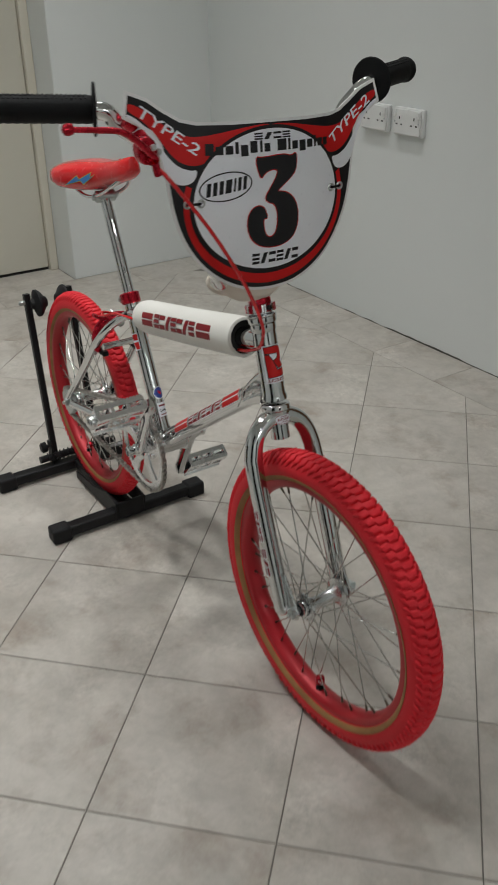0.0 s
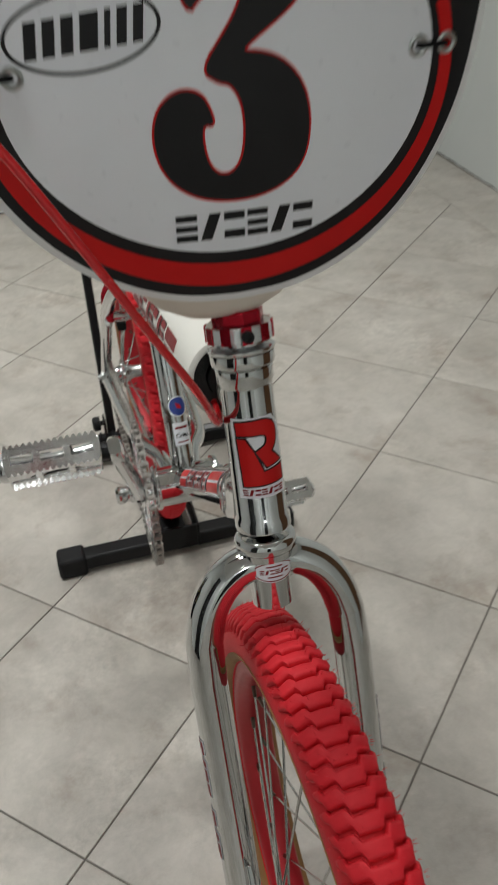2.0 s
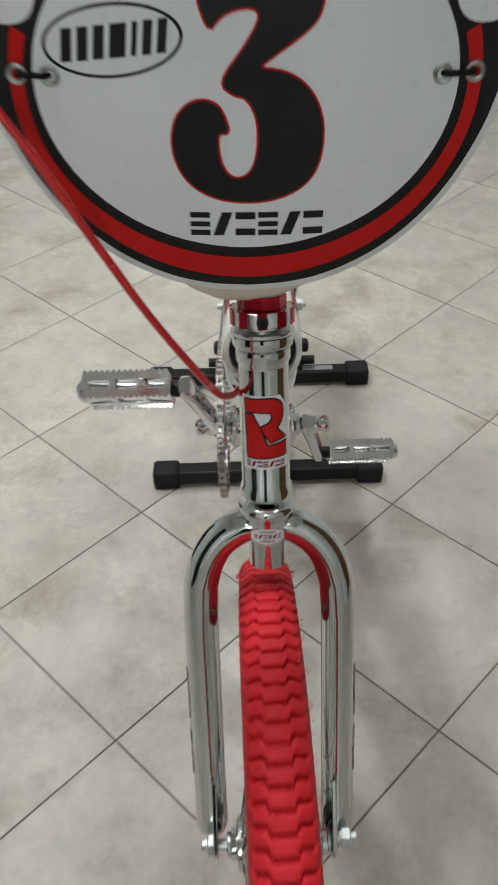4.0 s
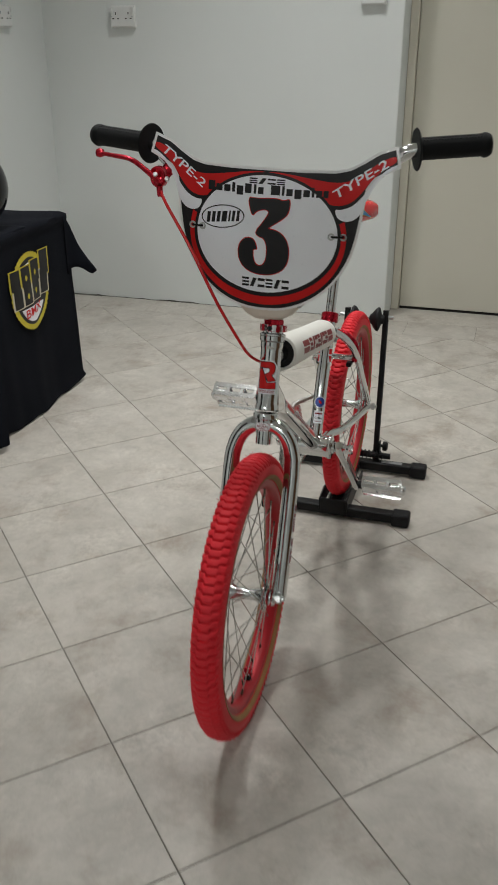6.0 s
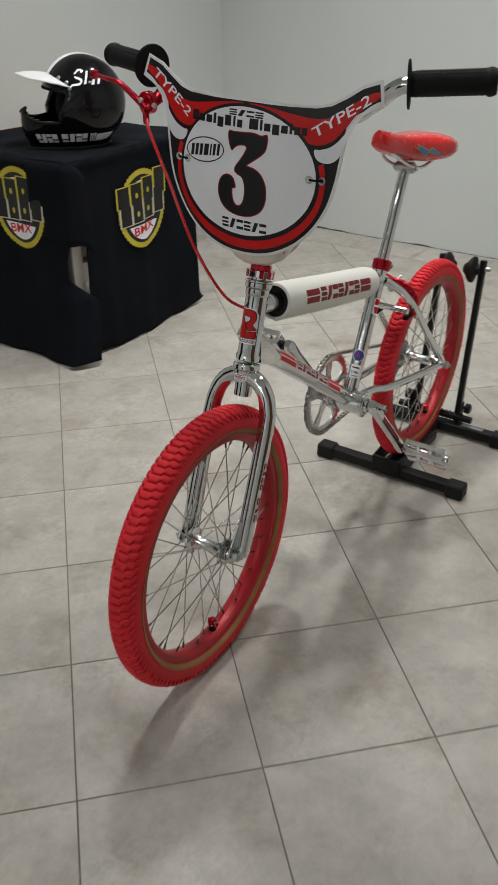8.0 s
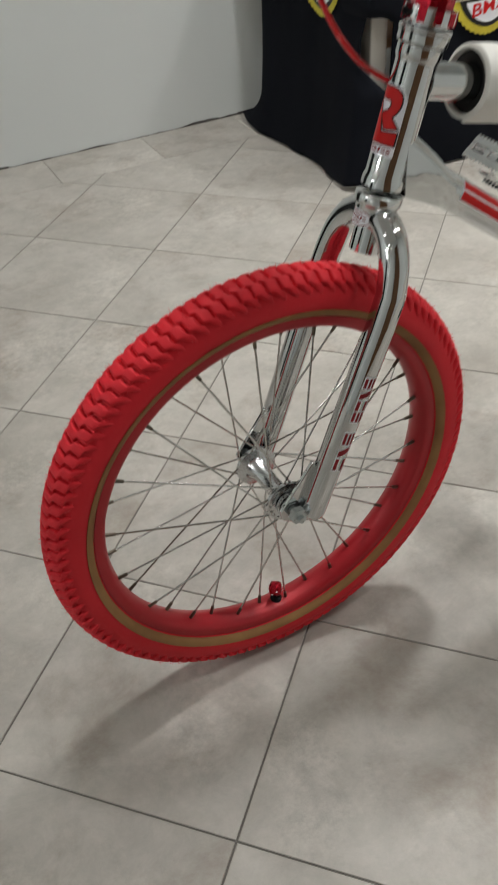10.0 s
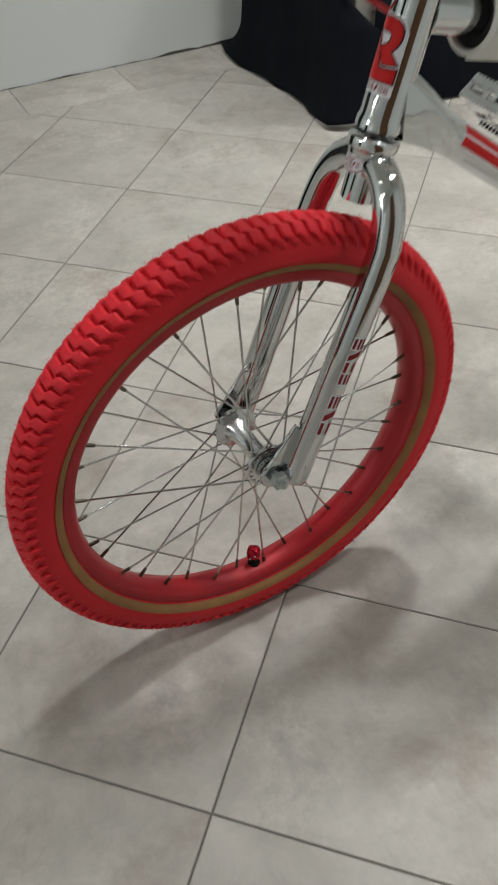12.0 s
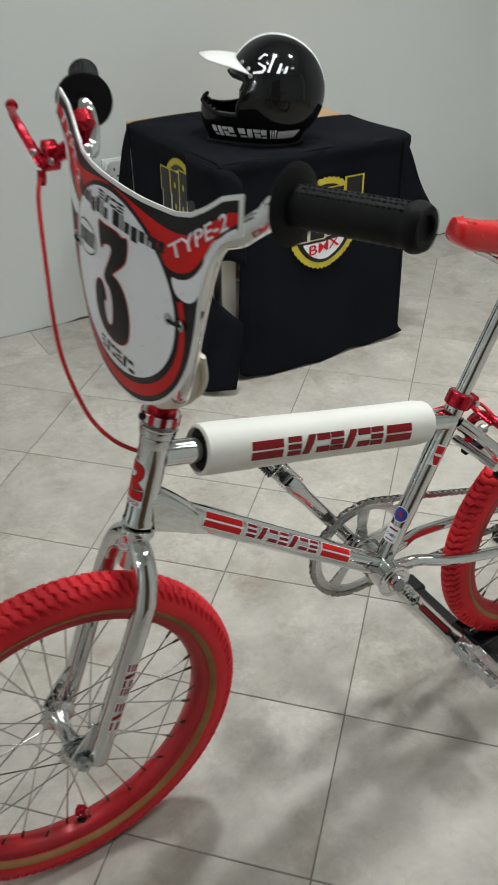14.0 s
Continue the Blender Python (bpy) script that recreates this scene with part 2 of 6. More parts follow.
def mesh_of(name, geo, mat, sharp=38, smooth=True):
    me = bpy.data.meshes.new(name)
    me.from_pydata(geo.v, [], geo.f)
    me.validate()
    bm = bmesh.new()
    bm.from_mesh(me)
    bmesh.ops.recalc_face_normals(bm, faces=bm.faces)
    bm.to_mesh(me)
    bm.free()
    if smooth:
        for q in me.polygons:
            q.use_smooth = True
        me.set_sharp_from_angle(angle=radians(sharp))
    me.materials.append(mat)
    return me


def part(name, geo, mat, parent=None, label="", bevel=0.0, sharp=38, smooth=True, at=None, kind=""):
    """One mesh object, under a thing or a part where parent is given."""
    ob = new(name, geo if isinstance(geo, bpy.types.Mesh) else mesh_of(name, geo, mat, sharp, smooth))
    if parent is not None:
        ob.parent = parent
    if at is not None:
        ob.matrix_basis = at
    if label:
        ob["label"] = label
    if kind:
        ob["kind"] = kind
    if bevel:
        b = ob.modifiers.new("bevel", "BEVEL")
        b.width, b.segments, b.limit_method, b.angle_limit = bevel, 2, "ANGLE", radians(40)
    return ob


def thing(name, m, label, category, group="", kind=""):
    ob = new(name)
    ob.empty_display_size = 0.05
    ob.matrix_basis = m
    return tagged(ob, label, category, group, kind)


def ellipse(cx, cy, a, b, n=64, a0=0.0, a1=2 * math.pi, turn=0.0):
    full = a1 - a0 > 6.28
    out = []
    for i in range(n if full else n + 1):
        t = a0 + (a1 - a0) * i / n
        x, y = a * math.cos(t), b * math.sin(t)
        out.append((cx + x * math.cos(turn) - y * math.sin(turn), cy + x * math.sin(turn) + y * math.cos(turn)))
    return out


def smooth_path(pts, per=8):
    """Catmull-Rom through the points."""
    pts = [V(p) for p in pts]
    out = []
    for i in range(len(pts) - 1):
        a, b, c, d = pts[max(0, i - 1)], pts[i], pts[i + 1], pts[min(len(pts) - 1, i + 2)]
        for k in range(per):
            t = k / per
            out.append(0.5 * ((2 * b) + (c - a) * t + (2 * a - 5 * b + 4 * c - d) * t * t + (3 * b - a - 3 * c + d) * t ** 3))
    return out + [pts[-1]]


def chaikin(poly, times=2):
    """Closed outline with its corners cut."""
    for _ in range(times):
        out = []
        for i in range(len(poly)):
            (x0, y0), (x1, y1) = poly[i], poly[(i + 1) % len(poly)]
            out += [(x0 * 0.75 + x1 * 0.25, y0 * 0.75 + y1 * 0.25), (x0 * 0.25 + x1 * 0.75, y0 * 0.25 + y1 * 0.75)]
        poly = out
    return poly


def text_outline_mesh(body, size, width=None):
    """Flat mesh of words in the built-in font, centred, scaled to a width."""
    cu = bpy.data.curves.new("words", "FONT")
    cu.body, cu.size, cu.align_x, cu.align_y, cu.resolution_u = body, size, "CENTER", "CENTER", 3
    cu.offset = size * 0.012
    ob = bpy.data.objects.new("words", cu)
    scene.collection.objects.link(ob)
    dg = bpy.context.evaluated_depsgraph_get()
    me = bpy.data.meshes.new_from_object(ob.evaluated_get(dg))
    bpy.data.objects.remove(ob)
    bpy.data.curves.remove(cu)
    xs = [v.co.x for v in me.vertices]
    k = width / (max(xs) - min(xs)) if width else 1
    mid = (max(xs) + min(xs)) / 2
    for v in me.vertices:
        v.co.x = (v.co.x - mid) * k
    return me


def layer_mesh(name, polys, where, mat, w, cuts, extra=None, thick=0.0):
    """Flat outlines (u, v) cut into strips and laid on a curved surface where(u, v, w)."""
    bm = bmesh.new()
    for poly in polys:
        vs = [bm.verts.new((u, v, 0)) for u, v in poly]
        for tri in tessellate_polygon([[V((u, v, 0)) for u, v in poly]]):
            bm.faces.new([vs[k] for k in tri])
    if extra is not None:
        bm.from_mesh(extra)
    bmesh.ops.triangulate(bm, faces=[q for q in bm.faces if len(q.verts) > 4])
    for axis, value in cuts:
        no = (1, 0, 0) if axis == "u" else (0, 1, 0)
        bmesh.ops.bisect_plane(bm, geom=bm.verts[:] + bm.edges[:] + bm.faces[:], dist=1e-6, plane_co=V(no) * value, plane_no=no)
    if thick:
        bmesh.ops.remove_doubles(bm, verts=bm.verts, dist=1e-6)
        for q in bm.faces:
            if q.normal.z < 0:
                q.normal_flip()
        up = bmesh.ops.extrude_face_region(bm, geom=bm.faces[:])
        for e in up["geom"]:
            if isinstance(e, bmesh.types.BMVert):
                e.co.z += thick
    for v in bm.verts:
        v.co = where(v.co.x, v.co.y, w + v.co.z)
    bmesh.ops.recalc_face_normals(bm, faces=bm.faces)
    me = bpy.data.meshes.new(name)
    bm.to_mesh(me)
    bm.free()
    for q in me.polygons:
        q.use_smooth = True
    me.set_sharp_from_angle(angle=radians(35))
    me.materials.append(mat)
    return me


def word_blocks(x0, x1, y0, y1, count, style="thin"):
    """Plain shapes standing in for a logo: stacked bars and slanted blocks in turn, touching nothing like a letter."""
    out, w, h = [], (x1 - x0) / count, y1 - y0
    tiers = {"thin": (((0, 0.24), (0.38, 0.60), (0.76, 1)), ((0, 0.30), (0.70, 1))), "bold": (((0, 0.28), (0.44, 1)), ((0, 0.58), (0.72, 1)))}
    for i in range(count):
        a, b = x0 + i * w + w * 0.06, x0 + (i + 1) * w - w * 0.06
        k = (b - a) * (0.22 if style == "bold" else 0.46)
        if i % 3 == 1:
            out.append([(a, y0), (b - k, y0), (b, y1), (a + k, y1)])
        else:
            out += [[(a, y0 + h * p), (b, y0 + h * p), (b, y0 + h * q), (a, y0 + h * q)] for p, q in tiers[style][i % 3 // 2]]
    return out


def inset(poly, d):
    """Outline moved inwards by d."""
    out, n = [], len(poly)
    area = sum(poly[i][0] * poly[(i + 1) % n][1] - poly[(i + 1) % n][0] * poly[i][1] for i in range(n))
    sg = 1 if area > 0 else -1
    for i in range(n):
        (x0, y0), (x1, y1), (x2, y2) = poly[i - 1], poly[i], poly[(i + 1) % n]
        a, b = V((x1 - x0, y1 - y0)).normalized(), V((x2 - x1, y2 - y1)).normalized()
        na, nb = V((-a.y, a.x)), V((-b.y, b.x))
        m = (na + nb).normalized()
        k = d / max(0.5, m.dot(na))
        out.append((x1 + m.x * k * sg, y1 + m.y * k * sg))
    return out


def grown(poly, d):
    return inset(poly, -d)


def marks(name, polys, where, mat, w, cuts, parent, label=""):
    """Printed shapes, each a part of its own."""
    for poly in polys:
        part(name, layer_mesh(name, [poly], where, mat, w, cuts), mat, parent, label)


# ---- the room ----
def slab(name, lo, hi, mat, label, category):
    lo, hi = V(lo), V(hi)
    return tagged(part(name, Geo().box((lo + hi) / 2, hi - lo), mat, smooth=False), label, category, kind="structure")


DOOR_Y0, DOOR_Y1, DOOR_TOP, DOOR_X = -0.17, 0.60, 2.06, -2.83
T = 0.22
floor = slab("floor", (WALL_BACK - T, WALL_LEFT - T, -0.16), (WALL_FRONT + T, WALL_RIGHT + T, -0.0018), grout, "floor of beige porcelain tiles laid diagonally", "floor")
ceiling = slab("ceiling", (WALL_BACK - T, WALL_LEFT - T, CEIL), (WALL_FRONT + T, WALL_RIGHT + T, CEIL + 0.1), ceiling_paint, "plain white painted ceiling", "ceiling")
slab("wall_right", (WALL_BACK - T, WALL_RIGHT, -0.0035), (WALL_FRONT + T, WALL_RIGHT + T, CEIL), wall_paint, "plain white painted wall without skirting", "wall")
slab("wall_left", (WALL_BACK - T, WALL_LEFT - T, -0.0035), (WALL_FRONT + T, WALL_LEFT, CEIL), wall_paint, "plain white painted wall beside the table", "wall")
back = thing("wall_back", Matrix(), "white painted wall with a door opening", "wall", kind="structure")
for lo, hi in (((WALL_BACK - T, WALL_LEFT - 0.05, -0.0035), (WALL_BACK, DOOR_Y0, CEIL + 0.02)), ((WALL_BACK - T, DOOR_Y1, -0.0035), (WALL_BACK, WALL_RIGHT + 0.05, CEIL + 0.02)),
               ((WALL_BACK - T, DOOR_Y0, DOOR_TOP), (WALL_BACK, DOOR_Y1, CEIL))):
    lo, hi = V(lo), V(hi)
    part("wall_panel", Geo().box((lo + hi) / 2, hi - lo), wall_paint, back, bevel=0.006)
# Unseen end wall; its white is chosen to bounce light onto the number plate.
front = thing("wall_front", Matrix(), "unseen plain white wall behind an added dark panel", "wall", kind="structure")
part("wall_panel", Geo().box((WALL_FRONT + T / 2, (WALL_LEFT + WALL_RIGHT) / 2, CEIL / 2), (T, WALL_RIGHT - WALL_LEFT, CEIL)), wall_paint, front)

door = thing("door_1", Matrix(), "closed cream painted flush door set deep in the wall", "door", kind="structure")
mid = (DOOR_Y0 + DOOR_Y1) / 2
part("door_leaf", Geo().box((DOOR_X - 0.02, mid, 1.017), (0.04, DOOR_Y1 - DOOR_Y0 - 0.075, 2.010)), door_paint, door, bevel=0.003)
part("threshold_gap", Geo().box((DOOR_X - 0.03, mid, 0.003), (0.05, DOOR_Y1 - DOOR_Y0 - 0.078, 0.016)), gap_dark, door, "dark gap under the door")
for y, s in ((DOOR_Y0, 1), (DOOR_Y1, -1)):
    part("door_jamb", Geo().box((DOOR_X - 0.005, y + s * 0.018, DOOR_TOP / 2), (0.055, 0.036, DOOR_TOP)), frame_paint, door, bevel=0.004)
part("door_head", Geo().box((DOOR_X - 0.005, mid, DOOR_TOP - 0.018), (0.055, DOOR_Y1 - DOOR_Y0 - 0.075, 0.036)), frame_paint, door, bevel=0.004)
part("door_backing", Geo().box((DOOR_X - 0.07, mid, DOOR_TOP / 2), (0.03, DOOR_Y1 - DOOR_Y0 + 0.02, DOOR_TOP)), gap_dark, door)

# Unseen dark panel, added so the chrome facing forwards reflects a dark band.
front_dark_panel = thing("dark_panel_front", Matrix(), "unseen dark glossy panel added opposite the bicycle for the chrome to reflect", "door", kind="structure")
part("dark_leaf", Geo().box((WALL_FRONT - 0.015, -0.35, 1.04), (0.03, 0.86, 2.08)), dark_panel_gloss, front_dark_panel)
for y in (-0.81, 0.11):
    part("door_jamb", Geo().box((WALL_FRONT - 0.03, y, 1.05), (0.06, 0.06, 2.1)), black_paint, front_dark_panel, bevel=0.004)
# Second added panel, out of view: darkens the fork leg's sideways reflection.
side_dark_panel = thing("dark_panel_side", Matrix(), "unseen dark glossy panel added at the side wall for the chrome to reflect", "door", kind="structure")
part("dark_leaf", Geo().box((0.95, WALL_LEFT + 0.015, 1.04), (0.86, 0.03, 2.08)), dark_panel_gloss, side_dark_panel)
for x in (0.49, 1.41):
    part("door_jamb", Geo().box((x, WALL_LEFT + 0.03, 1.05), (0.06, 0.06, 2.1)), black_paint, side_dark_panel, bevel=0.004)
door2 = thing("door_2", Matrix(), "brown wooden flush door in the side wall", "door", kind="structure")
part("door_leaf", Geo().box((0.03, WALL_RIGHT - 0.02, 1.03), (0.74, 0.04, 2.06)), brown_wood, door2, bevel=0.004)
for x in (-0.37, 0.43):
    part("door_jamb", Geo().box((x, WALL_RIGHT - 0.03, 1.05), (0.06, 0.06, 2.1)), brown_wood, door2, bevel=0.004)


def base_gap(name, p0, d, out, length, seed):
    """Ragged dark joint between the plaster's foot and the floor."""
    rng = random.Random(seed)
    g, x, h = Geo(), 0.0, 0.005
    lo, hi = [], []
    while x < length:
        h = min(0.0075, max(0.0008, h + rng.uniform(-0.0026, 0.0025)))
        q = V(p0) + V(d) * x
        lo.append(q)
        hi.append(q + V((0, 0, h)))
        x += rng.uniform(0.006, 0.03)
    n, o = len(lo), V(out) * 0.0015
    vs = [q + o for q in lo] + [q + o for q in hi] + hi
    g.add(vs, [(i, i + 1, n + i + 1, n + i) for i in range(n - 1)] + [(n + i, n + i + 1, 2 * n + i + 1, 2 * n + i) for i in range(n - 1)])
    tagged(part(name, g, grout_dark, smooth=False), "ragged dark joint at the foot of the wall", "trim", kind="structure")


base_gap("trim_right", (WALL_BACK, WALL_RIGHT, 0.0), (1, 0, 0), (0, -1, 0), 2.2, 5)
base_gap("trim_left", (WALL_BACK, WALL_LEFT, 0.0), (1, 0, 0), (0, 1, 0), 5.0, 6)
base_gap("trim_back", (WALL_BACK, WALL_LEFT, 0.0), (0, 1, 0), (1, 0, 0), DOOR_Y0 - WALL_LEFT - 0.02, 7)


def downlight(x, y):
    ob = thing("ceiling_light", pose(x, y, CEIL - 0.010), "unseen round white ceiling downlight, switched on", "ceiling light", "ceiling lights", "structure")
    part("bezel", Geo().lathe([(0.102, 0.0), (0.116, 0.002), (0.116, 0.010), (0.102, 0.010)], (0, 0, 0), (0, 0, 1), 40, closed_profile=True), socket_white, ob)
    part("diffuser", Geo().lathe([(0.101, 0.004), (0.101, 0.008)], (0, 0, 0), (0, 0, 1), 40), lamp_glow, ob)


# Fittings for all of them, the added front lamp at x 3.92 included.
for px, py, watts in DOWNLIGHTS:
    downlight(px, py)


# ---- wall sockets ----
def wall_socket(m, w, label):
    """Local x along the wall, y out of it, z up."""
    ob = thing("wall_socket", m, label, "socket", "wall sockets")
    part("back_box", Geo().box((0, 0.008, 0), (w, 0.016, 0.084)), socket_white, ob, bevel=0.003)
    part("face_plate", Geo().box((0, 0.0195, 0), (w - 0.008, 0.007, 0.076)), socket_white, ob, bevel=0.0025)
    for k in ((-1, 1) if w > 0.1 else (0,)):
        x = k * w * 0.26
        for dx, dz, sx, sz in ((0, 0.012, 0.004, 0.009), (-0.011, -0.008, 0.008, 0.004), (0.011, -0.008, 0.008, 0.004)):
            part("pin_slot", Geo().box((x + dx, 0.0232, dz), (sx, 0.0012, sz)), gap_dark, ob)
        part("rocker_switch", Geo().box((x + (0.02 if w > 0.1 else 0) * k, 0.025, 0.024), (0.012, 0.006, 0.018)), socket_white, ob, bevel=0.001)
    for x in (-1, 1):
        part("screw", Geo().lathe([(0.003, 0), (0.003, 0.0012), (0.0015, 0.0018)], (x * w * 0.42, 0.0228, 0), (0, 1, 0), 10), steel, ob)


for x in (-1.545, -1.385):
    wall_socket(pose(x, WALL_RIGHT, 0.715, 0, 0, 180), 0.13, "white plastic double wall socket")
wall_socket(pose(WALL_BACK, -1.360, 1.232, 0, 0, -90), 0.112, "white plastic double wall socket")
wall_socket(pose(WALL_BACK, -0.292, 1.305, 0, 0, -90), 0.10, "white plastic wall socket near the door")
wall_socket(pose(-2.285, WALL_LEFT, 1.232, 0, 0, 0), 0.115, "white plastic double wall socket near the corner")
wall_socket(pose(-0.945, WALL_LEFT, 0.455, 0, 0, 0), 0.13, "white plastic double wall socket behind the table")

# ---- bicycle: its own frame, front axle over the origin, x forwards, y to its left ----
BIKE = pose(-0.105, -0.0375, 0.0045, 0, 0, -0.5)
bike = thing("bicycle", BIKE, "chrome BMX bicycle with red tyres and a white number plate", "bicycle")
AX_F, AX_R = V((0, 0, 0.2505)), V((-0.901, 0, 0.2575))
HEAD = V((-0.272, 0, 0.962)).normalized()          # steering axis, upwards
HB = V((-0.122, 0, 0.532))                          # its foot, at the crown


def on_axis(z, y=0.0, forward=0.0):
    p = HB + HEAD * ((z - HB.z) / HEAD.z)
    return p + V((HEAD.z * forward, y, -HEAD.x * forward))


# -- wheels
def tyre_geo():
    g, n = Geo(), 120
    prof = [(0.2035, -0.0125), (0.2050, -0.0165), (0.2110, -0.0222), (0.2205, -0.0242), (0.2318, -0.0225), (0.2404, -0.0163), (0.2452, -0.0073),
            (0.2462, 0), (0.2452, 0.0073), (0.2404, 0.0163), (0.2318, 0.0225), (0.2205, 0.0242), (0.2110, 0.0222), (0.2050, 0.0165), (0.2035, 0.0125)]
    return g.lathe(prof, (0, 0, 0), (0, 1, 0), n, closed_profile=True)


def tread_geo():
    """Wavy cross ridges: a flat middle, a step to each side, a second flat, and a fin swept back over the shoulder."""
    g, count = Geo(), 112
    step = 2 * math.pi / count
    # angle round the casing, lag in steps, width, height
    half = [(0.0, 0.0, 1.0, 0.0064), (0.18, 0.0, 1.0, 0.0064), (0.28, 0.01, 1.0, 0.0064), (0.335, 0.28, 0.94, 0.0063), (0.39, 0.40, 1.0, 0.0064), (0.46, 0.42, 1.0, 0.0064),
            (0.67, 0.42, 1.0, 0.0060), (0.74, 0.46, 0.96, 0.0058), (0.81, 0.76, 0.82, 0.0053), (0.95, 0.90, 0.64, 0.0043), (1.08, 1.06, 0.36, 0.0024), (1.15, 1.12, 0.20, 0.0012)]
    line = [(-p, o, w, h) for p, o, w, h in reversed(half[1:])] + half
    section = ((-0.46, 0.0), (-0.415, 0.50), (-0.37, 0.80), (-0.30, 0.95), (-0.18, 1.0), (0.18, 1.0), (0.30, 0.95), (0.37, 0.80), (0.415, 0.50), (0.46, 0.0))
    rng = random.Random(31)
    for i in range(count):
        vs, wob = [], rng.uniform(-0.02, 0.02)
        for p, lag, w, h in line:
            for s, f in section:
                t = (i + lag + s * w + wob) * step
                lv = 0.0232 + (h + 0.0006) * f
                r = 0.2205 + lv * math.cos(p)
                vs.append((r * math.cos(t), lv * math.sin(p), r * math.sin(t)))
        n, m = len(line), len(section)
        fs = [(k * m + j, (k + 1) * m + j, (k + 1) * m + j + 1, k * m + j + 1) for k in range(n - 1) for j in range(m - 1)]
        g.add(vs, fs + [tuple(range(m)), tuple(range((n - 1) * m, n * m))[::-1]])
    return g


def whisker_geo(rng):
    """Fine rubber moulding hairs along the shoulders."""
    g = Geo()
    for i in range(1344):
        t, s = (i // 2 + rng.uniform(-.3, .3)) * 2 * math.pi / 672, 1 if i % 2 else -1
        p = s * rng.choice((rng.uniform(0.05, 0.5), rng.uniform(0.5, 1.12)))
        d = V((math.cos(p) * math.cos(t), math.sin(p), math.cos(p) * math.sin(t)))
        o = V((0.2205 * math.cos(t), 0, 0.2205 * math.sin(t))) + d * (0.0292 if abs(p) < 0.8 else 0.0275)
        tip = o + (d + V((rng.uniform(-.3, .3), rng.uniform(-.3, .3), rng.uniform(-.3, .3)))) * rng.uniform(0.0022, 0.0048)
        side = d.cross(V((0.3, 0.5, 0.8))).normalized() * 0.00040
        oth = d.cross(side).normalized() * 0.00040
        g.add([o + side, o - side * 0.5 + oth, o - side * 0.5 - oth, tip], [(0, 1, 3), (1, 2, 3), (2, 0, 3)])
    return g


tyre_me = mesh_of("tyre", tyre_geo(), red_rubber, 60)
tread_me = mesh_of("tread", tread_geo(), red_rubber, 40)
whisk_me = mesh_of("moulding_hairs", whisker_geo(random.Random(3)), red_rubber, smooth=False)
rim_me = mesh_of("rim", Geo().lathe([(0.2045, -0.0165), (0.2045, -0.0148), (0.1985, -0.0135), (0.1965, 0), (0.1985, 0.0135), (0.2045, 0.0148), (0.2045, 0.0165),
                                     (0.1975, 0.0170), (0.1935, 0.0150), (0.1895, 0.0060), (0.1885, 0), (0.1895, -0.0060), (0.1935, -0.0150), (0.1975, -0.0170)],
                                    (0, 0, 0), (0, 1, 0), 110, closed_profile=True), red_rim, 50)
band_me = mesh_of("gum_band", Geo().lathe([(0.2058, 0.0180), (0.2068, 0.0194), (0.2085, 0.0211), (0.2112, 0.0230), (0.2144, 0.0240), (0.2144, 0.0231), (0.2110, 0.0218), (0.2063, 0.0174)], (0, 0, 0), (0, 1, 0), 110, closed_profile=True), gum_rubber, 60)


def spoke_mesh(flange_y, flange_r, sweep, name):
    a = V((flange_r, flange_y, 0))
    b = V((0.1915 * math.cos(sweep), 0.003 if flange_y > 0 else -0.003, 0.1915 * math.sin(sweep)))
    d = (b - a).normalized()
    g = Geo().sweep([a + V((0, -0.002 if flange_y > 0 else 0.002, 0)), a, a + d * 0.004, b - d * 0.012], 0.00105, 6)
    nip = Geo().sweep([b - d * 0.013, b - d * 0.002, b + d * 0.001], [0.0018, 0.0022, 0.0025], 6)
    return mesh_of(name, g, spoke_steel, 60), mesh_of("spoke_nipple", nip, nipple_dark, 60)


SPOKES = [spoke_mesh(s * 0.0335, 0.0195, k * radians(51), "spoke") for s in (1, -1) for k in (1, -1)]
axle_nut_me = mesh_of("axle_nut", Geo().lathe([(0.0085, 0), (0.0085, 0.002), (0.0112, 0.002), (0.0112, 0.010), (0.009, 0.0115), (0.005, 0.0115), (0.005, 0.017), (0.003, 0.018)],
                                             (0, 0, 0), (0, 1, 0), 6), steel, 30)


